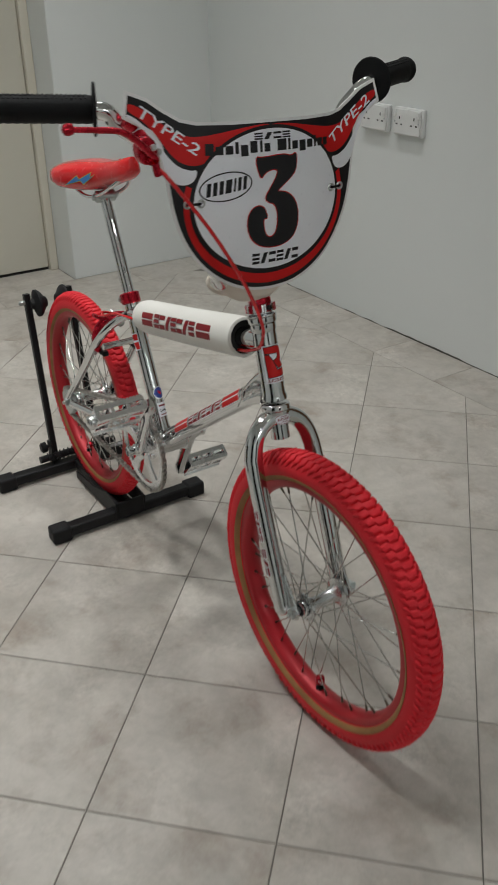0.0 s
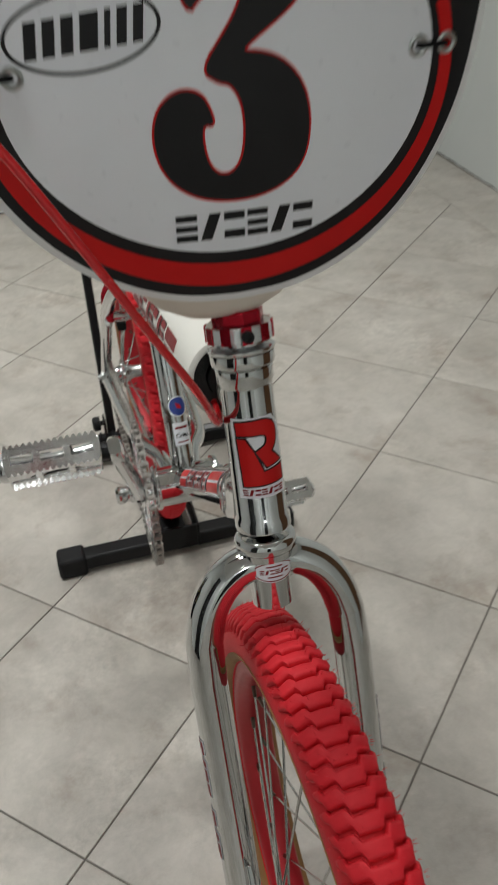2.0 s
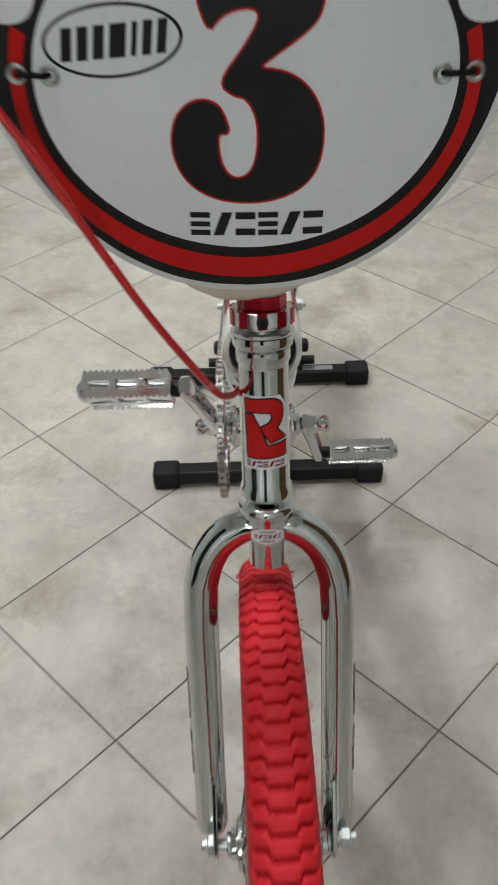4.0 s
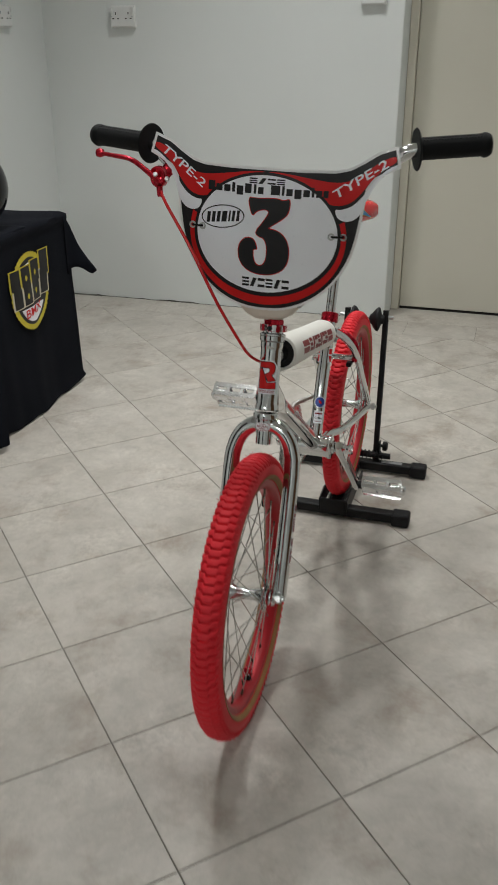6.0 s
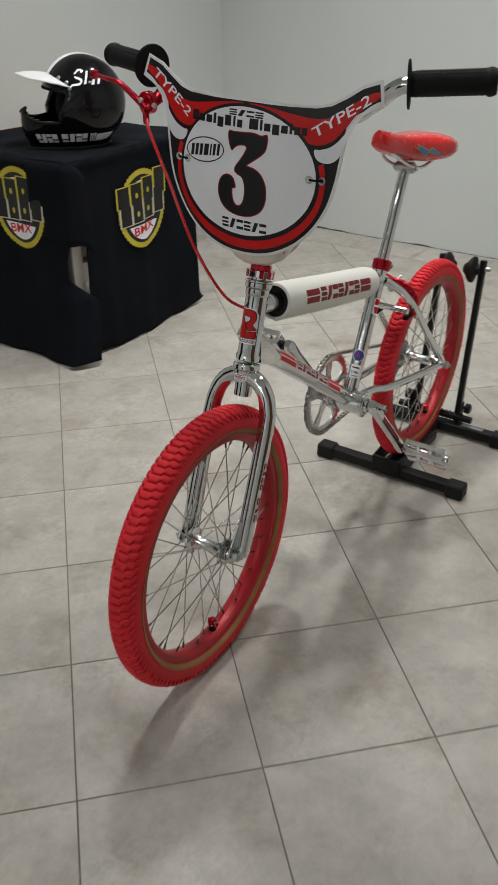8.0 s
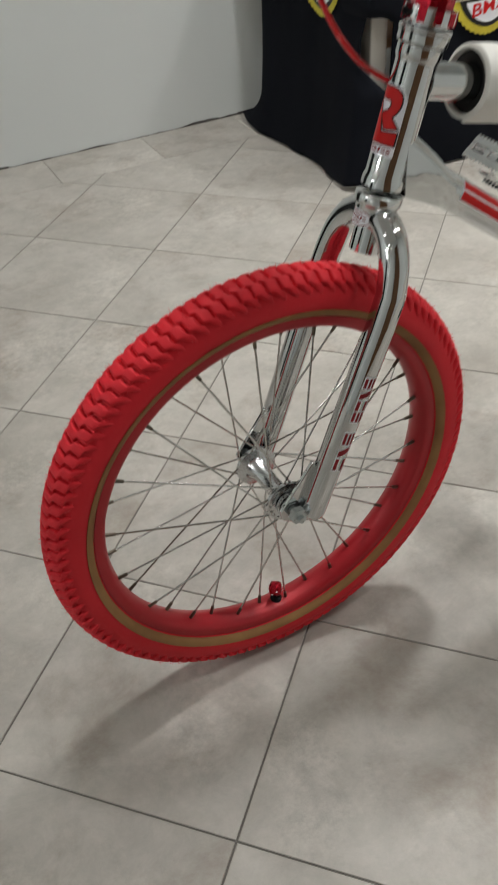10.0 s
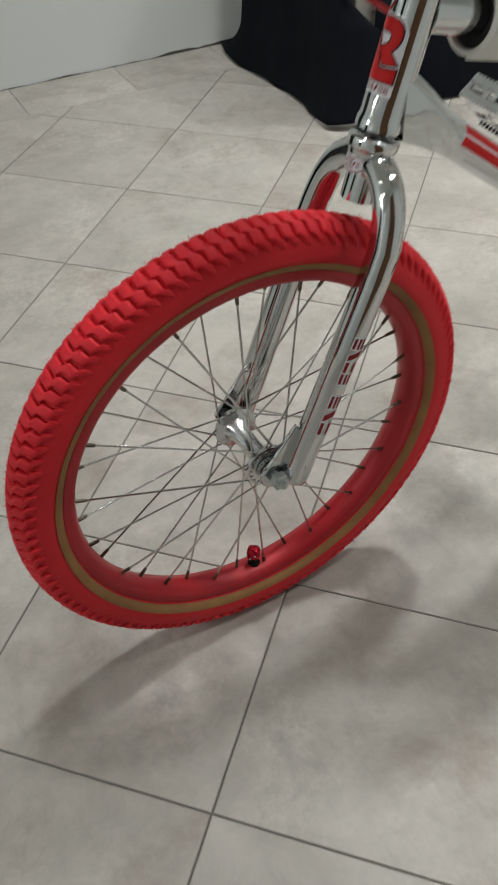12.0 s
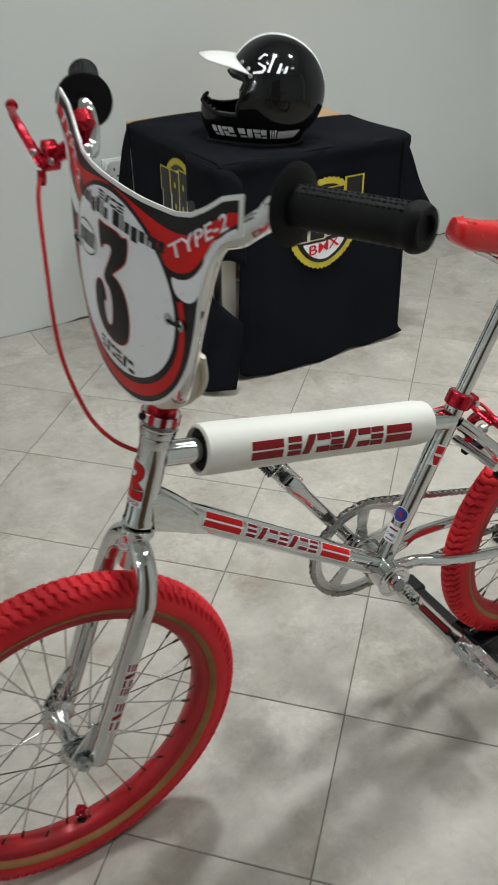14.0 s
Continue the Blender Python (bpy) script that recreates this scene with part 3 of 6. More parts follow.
def wheel(name, axle, half, label, rear=False):
    """Rim with its tyre, hub, spokes and valve; half is half the width between the dropouts."""
    rim = part(name, rim_me, red_rim, bike, label, at=Matrix.Translation(axle) @ (pose(0, 0.004, 0, 0, 20, 0) if rear else pose(0.001, 0.0035, 0.0005, 0.5, 0, 1.8) @ Matrix.Diagonal((1.012, 1, 1.012, 1))))
    slim = Matrix.Diagonal((0.989, 0.84, 0.989, 1)) if rear else Matrix.Identity(4)      # the rear tyre is the narrower one
    part("tyre", tyre_me, red_rubber, rim, at=slim)
    part("tread", tread_me, red_rubber, rim, "knobbly red tread", kind="stuff", at=slim)
    part("moulding_hairs", whisk_me, red_rubber, rim, kind="stuff", at=slim)
    part("gum_band", band_me, gum_rubber, rim, "tan gum wall line", at=slim)
    part("gum_band", band_me, gum_rubber, rim, at=slim @ pose(0, 0, 0, 0, 0, 180))
    h = 0.0335
    prof = [(0.008, -h - 0.012), (0.011, -h - 0.012), (0.0125, -h - 0.003), (0.0235, -h - 0.0022), (0.0235, -h + 0.0022), (0.0150, -h + 0.005), (0.0105, -h + 0.016), (0.0100, 0),
            (0.0105, h - 0.016), (0.0150, h - 0.005), (0.0235, h - 0.0022), (0.0235, h + 0.0022), (0.0125, h + 0.003), (0.011, h + 0.012), (0.008, h + 0.012)]
    part("hub", Geo().lathe(prof, (0, 0, 0), (0, 1, 0), 28), alloy, rim, "polished alloy small-flange hub")
    for s in (-1, 1):
        heads, holes = Geo(), Geo()
        for k in range(18):
            a = radians(k * 20 + (5 if s > 0 else 15))
            c = V((0.0195 * math.cos(a), s * (h + 0.0022), 0.0195 * math.sin(a)))
            heads.lathe([(0.0019, -0.0004), (0.0018, 0.0006), (0.0010, 0.0013)], c, (0, s, 0), 8)
            a += radians(10)
            c = V((0.0195 * math.cos(a), s * (h + 0.0018), 0.0195 * math.sin(a)))
            holes.lathe([(0.0021, 0.0), (0.0021, 0.0006)], c, (0, s, 0), 8)
        part("spoke_heads", heads, spoke_steel, rim, kind="stuff")
        part("flange_holes", holes, nipple_dark, rim, kind="stuff")
        part("bearing_cap", Geo().lathe([(0.0125, h + 0.004), (0.0140, h + 0.0045), (0.0140, h + 0.0085), (0.0118, h + 0.0095)], (0, 0, 0), (0, s, 0), 24), chrome, rim)
    part("axle", Geo().lathe([(0.0047, -half - 0.006), (0.0047, half + 0.006)], (0, 0, 0), (0, 1, 0), 12), steel, rim)
    for s in (-1, 1):
        part("locknut", Geo().lathe([(0.0105, h + 0.012), (0.0105, half - 0.004)], (0, 0, 0), (0, s, 0), 20), cap_plastic, rim)
        part("axle_nut", axle_nut_me, steel, rim, at=pose(0, s * (half + 0.004), 0, 0, 0, 0 if s > 0 else 180) @ Matrix.Scale(0.86, 4))
    for k in range(36):
        j = (2, 1, 3, 0)[k % 4]
        base = k * 10.0
        sw = 51 if j in (0, 2) else -51
        for piece, me, mat in (("spoke", SPOKES[j][0], spoke_steel), ("spoke_nipple", SPOKES[j][1], nipple_dark)):
            part(piece, me, mat, rim, at=pose(0, 0, 0, 0, base + sw + 3.0, 0))
    va = radians(-89.5)
    d = V((math.cos(va), 0, math.sin(va)))
    turn = d.to_track_quat("Z", "Y").to_matrix()
    part("valve_stem", Geo().lathe([(0.0075, 0.190), (0.0070, 0.187), (0.0046, 0.185), (0.0044, 0.180), (0.0036, 0.172)], (0, 0, 0), d, 10), black_rubber, rim)
    dice = part("valve_cap", Geo().box((0, 0, 0), (0.0165, 0.0165, 0.0165)), red_anodised, rim, "red dice valve cap", bevel=0.0052,
                at=Matrix.Translation(d * 0.1715) @ turn.to_4x4() @ pose(0, 0, 0, 0, 0, 38) @ Matrix.Scale(0.94, 4))
    for x, y, z in ((0.0084, 0.003, 0.003), (0.0084, -0.003, -0.003), (0.003, 0.0084, 0.003), (-0.003, 0.0084, -0.003), (0, 0.0084, 0), (0.0, 0.0, 0.0084), (-0.0084, 0, 0), (0, -0.0084, 0.003), (0, -0.0084, -0.003)):
        no = V([c if abs(c) > 0.007 else 0 for c in (x, y, z)]).normalized()
        part("pip", Geo().lathe([(0.0013, 0), (0.0013, 0.0003)], (x, y, z), no, 10), white_print, dice)
    return rim


front_wheel = wheel("front_wheel", AX_F, 0.050, "red spoked front wheel with red tyre")
rear_wheel = wheel("rear_wheel", AX_R, 0.056, "red spoked rear wheel with red tyre", True)

# -- frame tubes
BB = V((-0.515, 0, 0.310))
SEAT_DIR = V((-0.115, 0, 0.265)).normalized()
SEAT_TOP = BB + SEAT_DIR * 0.272


def straight(name, a, b, r, mat=chrome, label="", r2=None, n=22):
    return part(name, Geo().sweep([a, (V(a) + V(b)) / 2, b], [r, (r + (r2 or r)) / 2, r2 or r], n), mat, bike, label)


head_tube = part("head_tube", Geo().lathe([(0.0185, 0), (0.0200, 0.001), (0.0200, 0.008), (0.0184, 0.011), (0.0183, 0.106), (0.0184, 0.108), (0.0198, 0.111), (0.0198, 0.119), (0.0185, 0.1205)],
                                          on_axis(0.556), HEAD, 40), chrome, bike, "chrome head tube with reinforcing rings")
part("lower_headset_cup", Geo().lathe([(0.0178, -0.014), (0.0195, -0.013), (0.0200, -0.008), (0.0222, -0.006), (0.0226, -0.003), (0.0226, 0.001), (0.0215, 0.003), (0.0195, 0.004)], on_axis(0.5475), HEAD, 40), chrome, bike)
cup = part("upper_headset_cup", Geo().lathe([(0.0190, 0), (0.0215, 0.001), (0.0220, 0.003), (0.0220, 0.0090), (0.0190, 0.0095)], on_axis(0.6720), HEAD, 40), chrome, bike)
part("knurled_washer", Geo().lathe([(0.0170, 0), (0.0224, 0.0002)] + [(0.0228, 0.0010), (0.0228, 0.0030)] + [(0.0200, 0.0042), (0.0165, 0.0060), (0.0165, 0.0075)], on_axis(0.6812), HEAD, 60), alloy, cup, "knurled steel washer")
g = Geo().lathe([(0.0140, 0.0), (0.0218, 0.0), (0.0226, 0.0008), (0.0226, 0.0104), (0.0218, 0.0112), (0.0140, 0.0112)], on_axis(0.6888), HEAD, 32, closed_profile=True)
lock_ring = part("lock_ring", g, alloy, bike, "red and silver headset lock ring", sharp=15)
part("ring_neck", Geo().lathe([(0.0140, -0.005), (0.0178, -0.005), (0.0178, 0.001), (0.0140, 0.001)], on_axis(0.6888), HEAD, 32, closed_profile=True), alloy, lock_ring)
facet_me = mesh_of("ring_facet", Geo().box((0, 0, 0.0056), (0.0016, 0.0068, 0.0113)), red_anodised)
q = HEAD.to_track_quat("Z", "Y").to_matrix().to_4x4()
for k in range(10):
    part("ring_facet", facet_me, red_anodised, lock_ring, at=Matrix.Translation(on_axis(0.6888)) @ q @ pose(0, 0, 0, 0, 0, k * 36 + 18) @ Matrix.Translation((0.0222, 0, 0)))
part("ring_bolt", Geo().lathe([(0.0042, 0), (0.0042, 0.004), (0.0026, 0.004), (0.0026, 0.002)], on_axis(0.6940, 0, 0.0218), (HEAD.z, 0, -HEAD.x), 16), black_paint, lock_ring)
part("stem_nut", Geo().lathe([(0.0160, 0), (0.0176, 0.0010), (0.0176, 0.0080), (0.0165, 0.0095), (0.012, 0.0095)], on_axis(0.6992), HEAD, 8), red_anodised, bike, "red anodised octagonal stem base", sharp=20)

top_tube = straight("top_tube", on_axis(0.645, 0, -0.012), SEAT_TOP + SEAT_DIR * -0.012, 0.0158)
down_tube = straight("down_tube", on_axis(0.578, 0, -0.010), BB + V((0.012, 0, 0.012)), 0.0172)
rings = []
for x, w, zb, zt in ((-0.142, 0.0182, 0.548, 0.614), (-0.160, 0.0182, 0.540, 0.598), (-0.180, 0.0180, 0.530, 0.579), (-0.196, 0.0176, 0.521, 0.562), (-0.214, 0.0150, 0.512, 0.540)):
    rings.append([V((x, -w, zb))] + [V((x, -w * math.cos(math.pi * k / 10), zt - w + w * math.sin(math.pi * k / 10))) for k in range(11)] + [V((x, w, zb))])
part("gusset", Geo().skin(rings), chrome, bike, "folded gusset behind the head tube", sharp=60)
seat_tube = straight("seat_tube", BB, SEAT_TOP + SEAT_DIR * 0.012, 0.0146)
part("bottom_bracket_shell", Geo().lathe([(0.0225, -0.036), (0.0245, -0.0355), (0.0245, 0.0355), (0.0225, 0.036)], BB, (0, 1, 0), 36), chrome, bike)
for s in (-1, 1):
    part("bearing_cup", Geo().lathe([(0.0240, 0.034), (0.0275, 0.0345), (0.0280, 0.0355), (0.0280, 0.0390), (0.0272, 0.0402), (0.0225, 0.0408), (0.0215, 0.0425), (0.0150, 0.0432), (0.0140, 0.0480), (0.0100, 0.0490)], BB, (0, s, 0), 36), chrome, bike)
DROP = AX_R
for s in (-1, 1):
    pts = smooth_path([BB + V((-0.012, s * 0.014, 0.004)), BB + V((-0.06, s * 0.022, 0.004)), BB + V((-0.105, s * 0.038, -0.004)), BB + V((-0.18, s * 0.046, -0.018)), DROP + V((0.026, s * 0.056, 0.004))], 6)
    part("chainstay", Geo().sweep(pts, 0.0092, 14), chrome, bike)
    pts = smooth_path([SEAT_TOP + V((-0.004, s * 0.012, -0.014)), SEAT_TOP + V((-0.035, s * 0.036, -0.042)), SEAT_TOP.lerp(DROP, 0.32) + V((0.004, s * 0.050, 0.004)), SEAT_TOP.lerp(DROP, 0.62) + V((0.004, s * 0.054, 0.004)), DROP + V((0.006, s * 0.056, 0.014))], 6)
    part("seatstay", Geo().sweep(pts, 0.0084, 14), chrome, bike)
    poly = [(0.034, 0.000), (0.030, 0.012), (0.010, 0.024), (-0.004, 0.022), (-0.016, 0.006), (-0.020, -0.010), (0.000, -0.012), (0.020, -0.008)]
    part("dropout", Geo().prism(poly, lambda u, v, w, s=s: DROP + V((u, s * w, v)), 0.0535, 0.0585), chrome, bike, bevel=0.0012)
part("brake_bridge", Geo().sweep([(-0.683, -0.046, 0.466), (-0.683, 0.046, 0.466)], 0.0072, 12), chrome, bike)

# -- fork
LEG0, LEG1 = V((-0.0965, 0, 0.450)), V((-0.021, 0, 0.247))
LEGD = (LEG1 - LEG0).normalized()
for s in (-1, 1):
    pts = smooth_path([on_axis(0.5300, s * 0.006), on_axis(0.5285, s * 0.020), on_axis(0.5180, s * 0.0365), on_axis(0.5000, s * 0.0485), on_axis(0.4760, s * 0.0555)], 7)
    pts += [LEG0 + LEGD * k + V((0, s * 0.0570, 0)) for k in (0.004, 0.06, 0.12, (LEG1 - LEG0).length)]
    leg = part("fork_leg", Geo().sweep(pts, 0.0142, 24), chrome, bike, "chrome tubular fork leg")
    part("leg_end", Geo().lathe([(0.0142, 0), (0.0130, 0.005), (0.009, 0.009), (0.003, 0.0105)], LEG1 + V((0, s * 0.0570, 0)), LEGD, 24), chrome, leg)
    poly = [(-0.024, 0.058), (-0.034, 0.040), (-0.030, 0.000), (-0.018, -0.013), (0.000, -0.016), (0.013, -0.008), (0.0155, 0.004), (0.006, 0.017)]
    part("fork_dropout", Geo().prism(poly, lambda u, v, w, s=s: AX_F + V((u, s * w, v)), 0.0500, 0.0545), chrome, leg, bevel=0.0012)

    # logo on the outside of the leg: plain blocks in red, edged white
    def on_leg(u, v, w, s=s):
        """u runs down the leg, v round it."""
        a = v / 0.0142
        fwd = V((-LEGD.z, 0, LEGD.x))
        return LEG0 + LEGD * (u + 0.050) + V((0, s * 0.0570, 0)) + (V((0, s, 0)) * math.cos(a) + fwd * math.sin(a)) * (0.0142 + w)

    cuts = [("v", k * 0.0025) for k in range(-5, 6)]
    blocks = word_blocks(0.0, 0.050, -0.0056, 0.0056, 4) + word_blocks(0.062, 0.108, -0.0056, 0.0056, 3)
    marks("leg_decal_edge", [grown(q, 0.0010) for q in blocks], on_leg, white_print, 0.0003, cuts, leg, "")
    marks("leg_decal", blocks, on_leg, maroon_print, 0.0006, cuts, leg, "red logo blocks down the leg")
crown = part("fork_crown", Geo().lathe([(0.0125, -0.036), (0.0150, -0.035), (0.0150, -0.002), (0.0178, 0.0), (0.0178, 0.006)], on_axis(0.531), HEAD, 28), chrome, bike, "chrome fork crown and steerer foot")


def crown_face(u, v, w):
    a = u / 0.017
    fwd = V((HEAD.z, 0, -HEAD.x))
    return on_axis(0.5285) + HEAD * v + (fwd * math.cos(a) + V((0, 1, 0)) * math.sin(a)) * (0.0185 + w)


ucuts = [("u", k * 0.003) for k in range(-7, 8)]
marks("crown_oval", [ellipse(0, 0, 0.0155, 0.0085, 40)], crown_face, white_print, 0.0004, ucuts, crown, "white oval crown sticker")
ring = [[p for p in ellipse(0, 0, 0.0146, 0.0077, 40, a0, a1)] + list(reversed(ellipse(0, 0, 0.0137, 0.0069, 40, a0, a1))) for a0, a1 in ((0, math.pi), (math.pi, 2 * math.pi))]
marks("oval_ring", ring, crown_face, maroon_print, 0.0006, ucuts, crown, "")
marks("oval_bar", word_blocks(-0.0100, 0.0100, -0.0018, 0.0018, 6) + [[(-0.0055, 0.0036), (0.0055, 0.0036), (0.0055, 0.0046), (-0.0055, 0.0046)], [(-0.005, -0.0046), (0.005, -0.0046), (0.005, -0.0036), (-0.005, -0.0036)]], crown_face, maroon_print, 0.0006, ucuts, crown, "")


def badge_face(u, v, w):
    a = u / 0.0183
    fwd = V((HEAD.z, 0, -HEAD.x))
    return on_axis(0.6125) + HEAD * (v * 0.87) + (fwd * math.cos(a) + V((0, 1, 0)) * math.sin(a)) * (0.0183 + w)


def badge_layer(name, polys, mat, w, label=""):
    marks(name, polys, badge_face, mat, w, ucuts, head_tube, label)


badge_layer("badge_ground", [[(-0.0185, -0.034), (0.0185, -0.034), (0.0185, 0.022), (0.012, 0.033), (-0.0185, 0.033)]], white_print, 0.0003, "white head badge ground")
upper = [(-0.0150, 0.0295), (0.0035, 0.0306), (0.0078, 0.0298), (0.0113, 0.0275), (0.0135, 0.0235), (0.0141, 0.0185), (0.0135, 0.0130), (0.0115, 0.0080), (0.0083, 0.0036), (0.0160, -0.0058), (0.0036, -0.0086),
         (-0.0030, 0.0050), (0.0036, 0.0092), (0.0054, 0.0125), (0.0056, 0.0158), (0.0045, 0.0180), (0.0022, 0.0188), (-0.0146, 0.0190)]
lower = [(-0.0150, 0.0162), (-0.0092, 0.0162), (-0.0040, 0.0050), (0.0012, -0.0122), (0.0166, -0.0098), (0.0166, -0.0222), (-0.0138, -0.0236)]
badge_layer("badge_black", [grown(upper, 0.0013), grown(lower, 0.0013)], black_print, 0.0005)
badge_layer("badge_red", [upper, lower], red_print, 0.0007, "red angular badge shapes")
badge_layer("badge_bar", word_blocks(-0.0155, 0.0155, -0.0315, -0.0262, 7), maroon_print, 0.0006)

# down tube and seat tube decals
DT0, DT1 = on_axis(0.578, 0, -0.010), BB + V((0.012, 0, 0.012))
DTD = (DT1 - DT0).normalized()


def tube_face(p0, d, r, turn):
    """Outside of a tube: u along it, v round it, centred at turn degrees from its left side (towards its top)."""
    top = V((0, 1, 0)).cross(d) * -1
    if top.z < 0:
        top = -top

    def where(u, v, w):
        a = radians(turn) + v / r
        return p0 + d * u + (V((0, 1, 0)) * math.cos(a) + top * math.sin(a)) * (r + w)
    return where


vcuts = [("v", k * 0.003) for k in range(-5, 6)]
for turn in (28, 152):
    fl = 1 if turn < 90 else -1
    face = tube_face(DT0, DTD, 0.0172, turn)
    stripes = [[(a, v0), (b, v0), (b, v1), (a, v1)] for a, b in ((0.076, 0.140), (0.298, 0.360)) for v0, v1 in ((-0.0095, -0.0012), (0.0012, 0.0095))]
    blocks = word_blocks(0.148, 0.290, -0.0085, 0.0085, 7)
    marks("decal_edge", [grown(q, 0.0011) for q in stripes + blocks], face, white_print, 0.0003, vcuts, down_tube, "")
    marks("decal_red", stripes, face, red_print, 0.0005, vcuts, down_tube, "red stripes of the frame logo")
    marks("decal_block", blocks, face, maroon_print, 0.0005, vcuts, down_tube, "dark red logo blocks")
for turn in (20, 160):
    face = tube_face(BB, SEAT_DIR, 0.0146, turn)
    marks("tube_badge", [[(0.188, -0.008), (0.222, -0.008), (0.222, 0.008), (0.188, 0.008)]], face, white_print, 0.0003, vcuts, seat_tube, "")
    marks("tube_badge_red", [[(0.190, -0.0065), (0.204, -0.0065), (0.204, 0.0065), (0.190, 0.002)], [(0.208, -0.0065), (0.220, -0.0065), (0.220, 0.0065), (0.208, 0.0065)]], face, red_print, 0.0005, vcuts, seat_tube, "")
face = tube_face(BB, SEAT_DIR, 0.0146, 72)
marks("round_sticker", [ellipse(0.098, 0, 0.0125, 0.0125, 32)], face, white_print, 0.0003, vcuts, seat_tube, "")
marks("round_sticker_blue", [ellipse(0.098, 0, 0.0112, 0.0112, 32)], face, blue_print, 0.0005, vcuts, seat_tube, "round blue tubing sticker")
marks("sticker_red_mark", [[(0.094, -0.004), (0.100, -0.002), (0.103, 0.004), (0.096, 0.002)]], face, red_print, 0.0007, vcuts, seat_tube, "")
marks("square_sticker", [[(0.050, -0.011), (0.078, -0.011), (0.078, 0.011), (0.050, 0.011)]], face, white_print, 0.0003, vcuts, seat_tube, "small white sticker with dark bars")
me = text_outline_mesh("CrMo", 0.0075, 0.017)
for v in me.vertices:
    v.co = (0.062 + v.co.y, -v.co.x, 0)
part("sticker_lettering", layer_mesh("sticker_lettering", [], face, black_print, 0.0005, vcuts, me), black_print, seat_tube, "dark lettering CrMo")
marks("sticker_bar", [[(0.0705, -0.008), (0.0735, -0.008), (0.0735, 0.008), (0.0705, 0.008)], [(0.0535, -0.007), (0.055, -0.007), (0.055, 0.007), (0.0535, 0.007)]], face, maroon_print, 0.0005, vcuts, seat_tube, "")

# -- seat post, clamp, saddle
POST_TOP = BB + SEAT_DIR * 0.484
part("seat_post", Geo().sweep([SEAT_TOP, POST_TOP], 0.0112, 20), chrome, bike)
clamp = part("seat_clamp", Geo().lathe([(0.0165, 0), (0.0190, 0.002), (0.0190, 0.020), (0.0165, 0.022)], SEAT_TOP + SEAT_DIR * 0.008, SEAT_DIR, 28), red_anodised, bike, "red anodised seat clamp")
part("clamp_lug", Geo().box(SEAT_TOP + SEAT_DIR * 0.019 + V((-0.021, 0, -0.008)), (0.020, 0.022, 0.018)), red_anodised, clamp, bevel=0.004)
part("clamp_bolt", Geo().lathe([(0.004, -0.015), (0.004, 0.015)], SEAT_TOP + SEAT_DIR * 0.019 + V((-0.023, 0, -0.008)), (0, 1, 0), 12), steel, clamp)
SAD = Matrix.Translation(V((-0.708, 0, 0.798))) @ pose(0, 0, 0, 0, -11, 0)
rows = [(-0.142, 0.020, 0.010, 0.012), (-0.136, 0.044, 0.022, 0.018), (-0.115, 0.064, 0.036, 0.024), (-0.085, 0.0690, 0.044, 0.024), (-0.05, 0.0600, 0.046, 0.022), (-0.01, 0.042, 0.043, 0.018),
        (0.03, 0.029, 0.036, 0.015), (0.075, 0.0225, 0.030, 0.015), (0.110, 0.021, 0.027, 0.016), (0.130, 0.0175, 0.022, 0.018), (0.140, 0.009, 0.011, 0.018)]
rings = []
for x, w, h, zt in rows:
    ring = []
    for k in range(28):
        a = 2 * math.pi * k / 28
        c, s = math.cos(a), math.sin(a)
        y = w * math.copysign(abs(c) ** 0.9, c)
        z = zt - 0.010 + (0.021 * abs(s) ** 0.9 if s > 0 else -(h - 0.010) * abs(s) ** 0.6)
        ring.append(SAD @ V((x, y * (1.0 if s > -0.2 else 1.03), z)))
    rings.append(ring)
saddle = part("saddle", Geo().skin(rings), red_plastic, bike, "glossy red moulded plastic saddle", sharp=60)
for s in (-1, 1):
    pts = smooth_path([SAD @ V(p) for p in ((0.105, s * 0.008, -0.004), (0.06, s * 0.018, -0.022), (0.0, s * 0.021, -0.034), (-0.055, s * 0.022, -0.032), (-0.10, s * 0.030, -0.008))], 6)
    part("saddle_rail", Geo().sweep(pts, 0.0035, 10), chrome, saddle)
    def flank(u, v, w, s=s):
        f = min(1, max(0, (u + 0.085) / 0.115))
        return SAD @ V((u, s * (0.0695 - 0.038 * f + w), v))
    bolt = [(u + 0.030, v) for u, v in [(-0.080, -0.008), (-0.045, 0.006), (-0.040, -0.001), (-0.005, 0.009), (-0.010, 0.000), (0.008, 0.006), (-0.030, -0.010), (-0.036, -0.003)]]
    marks("saddle_decal_edge", [inset(bolt, -0.0014 if s > 0 else -0.0014)], flank, yellow_print, 0.0018, [("u", k * 0.01 - 0.06) for k in range(12)], saddle, "")
    marks("saddle_decal", [bolt], flank, cyan_print, 0.0022, [("u", k * 0.01 - 0.06) for k in range(12)], saddle, "blue lightning bolt print")
    for x, y, z in ((-0.105, 0.045, 0.030), (-0.09, 0.052, 0.030), (0.125, 0.009, 0.030), (0.115, 0.012, 0.030)):
        part("rivet", Geo().lathe([(0.0028, 0), (0.0022, 0.0012), (0.0008, 0.0018)], SAD @ V((x, s * y, z - 0.004)), SAD.to_3x3() @ V((0, s * 0.2, 1)), 10), red_plastic, saddle)
part("saddle_clamp", Geo().lathe([(0.0095, -0.020), (0.0115, -0.018), (0.0115, 0.018), (0.0095, 0.020)], POST_TOP + V((-0.002, 0, 0.006)), (0, 1, 0), 20), steel, saddle)
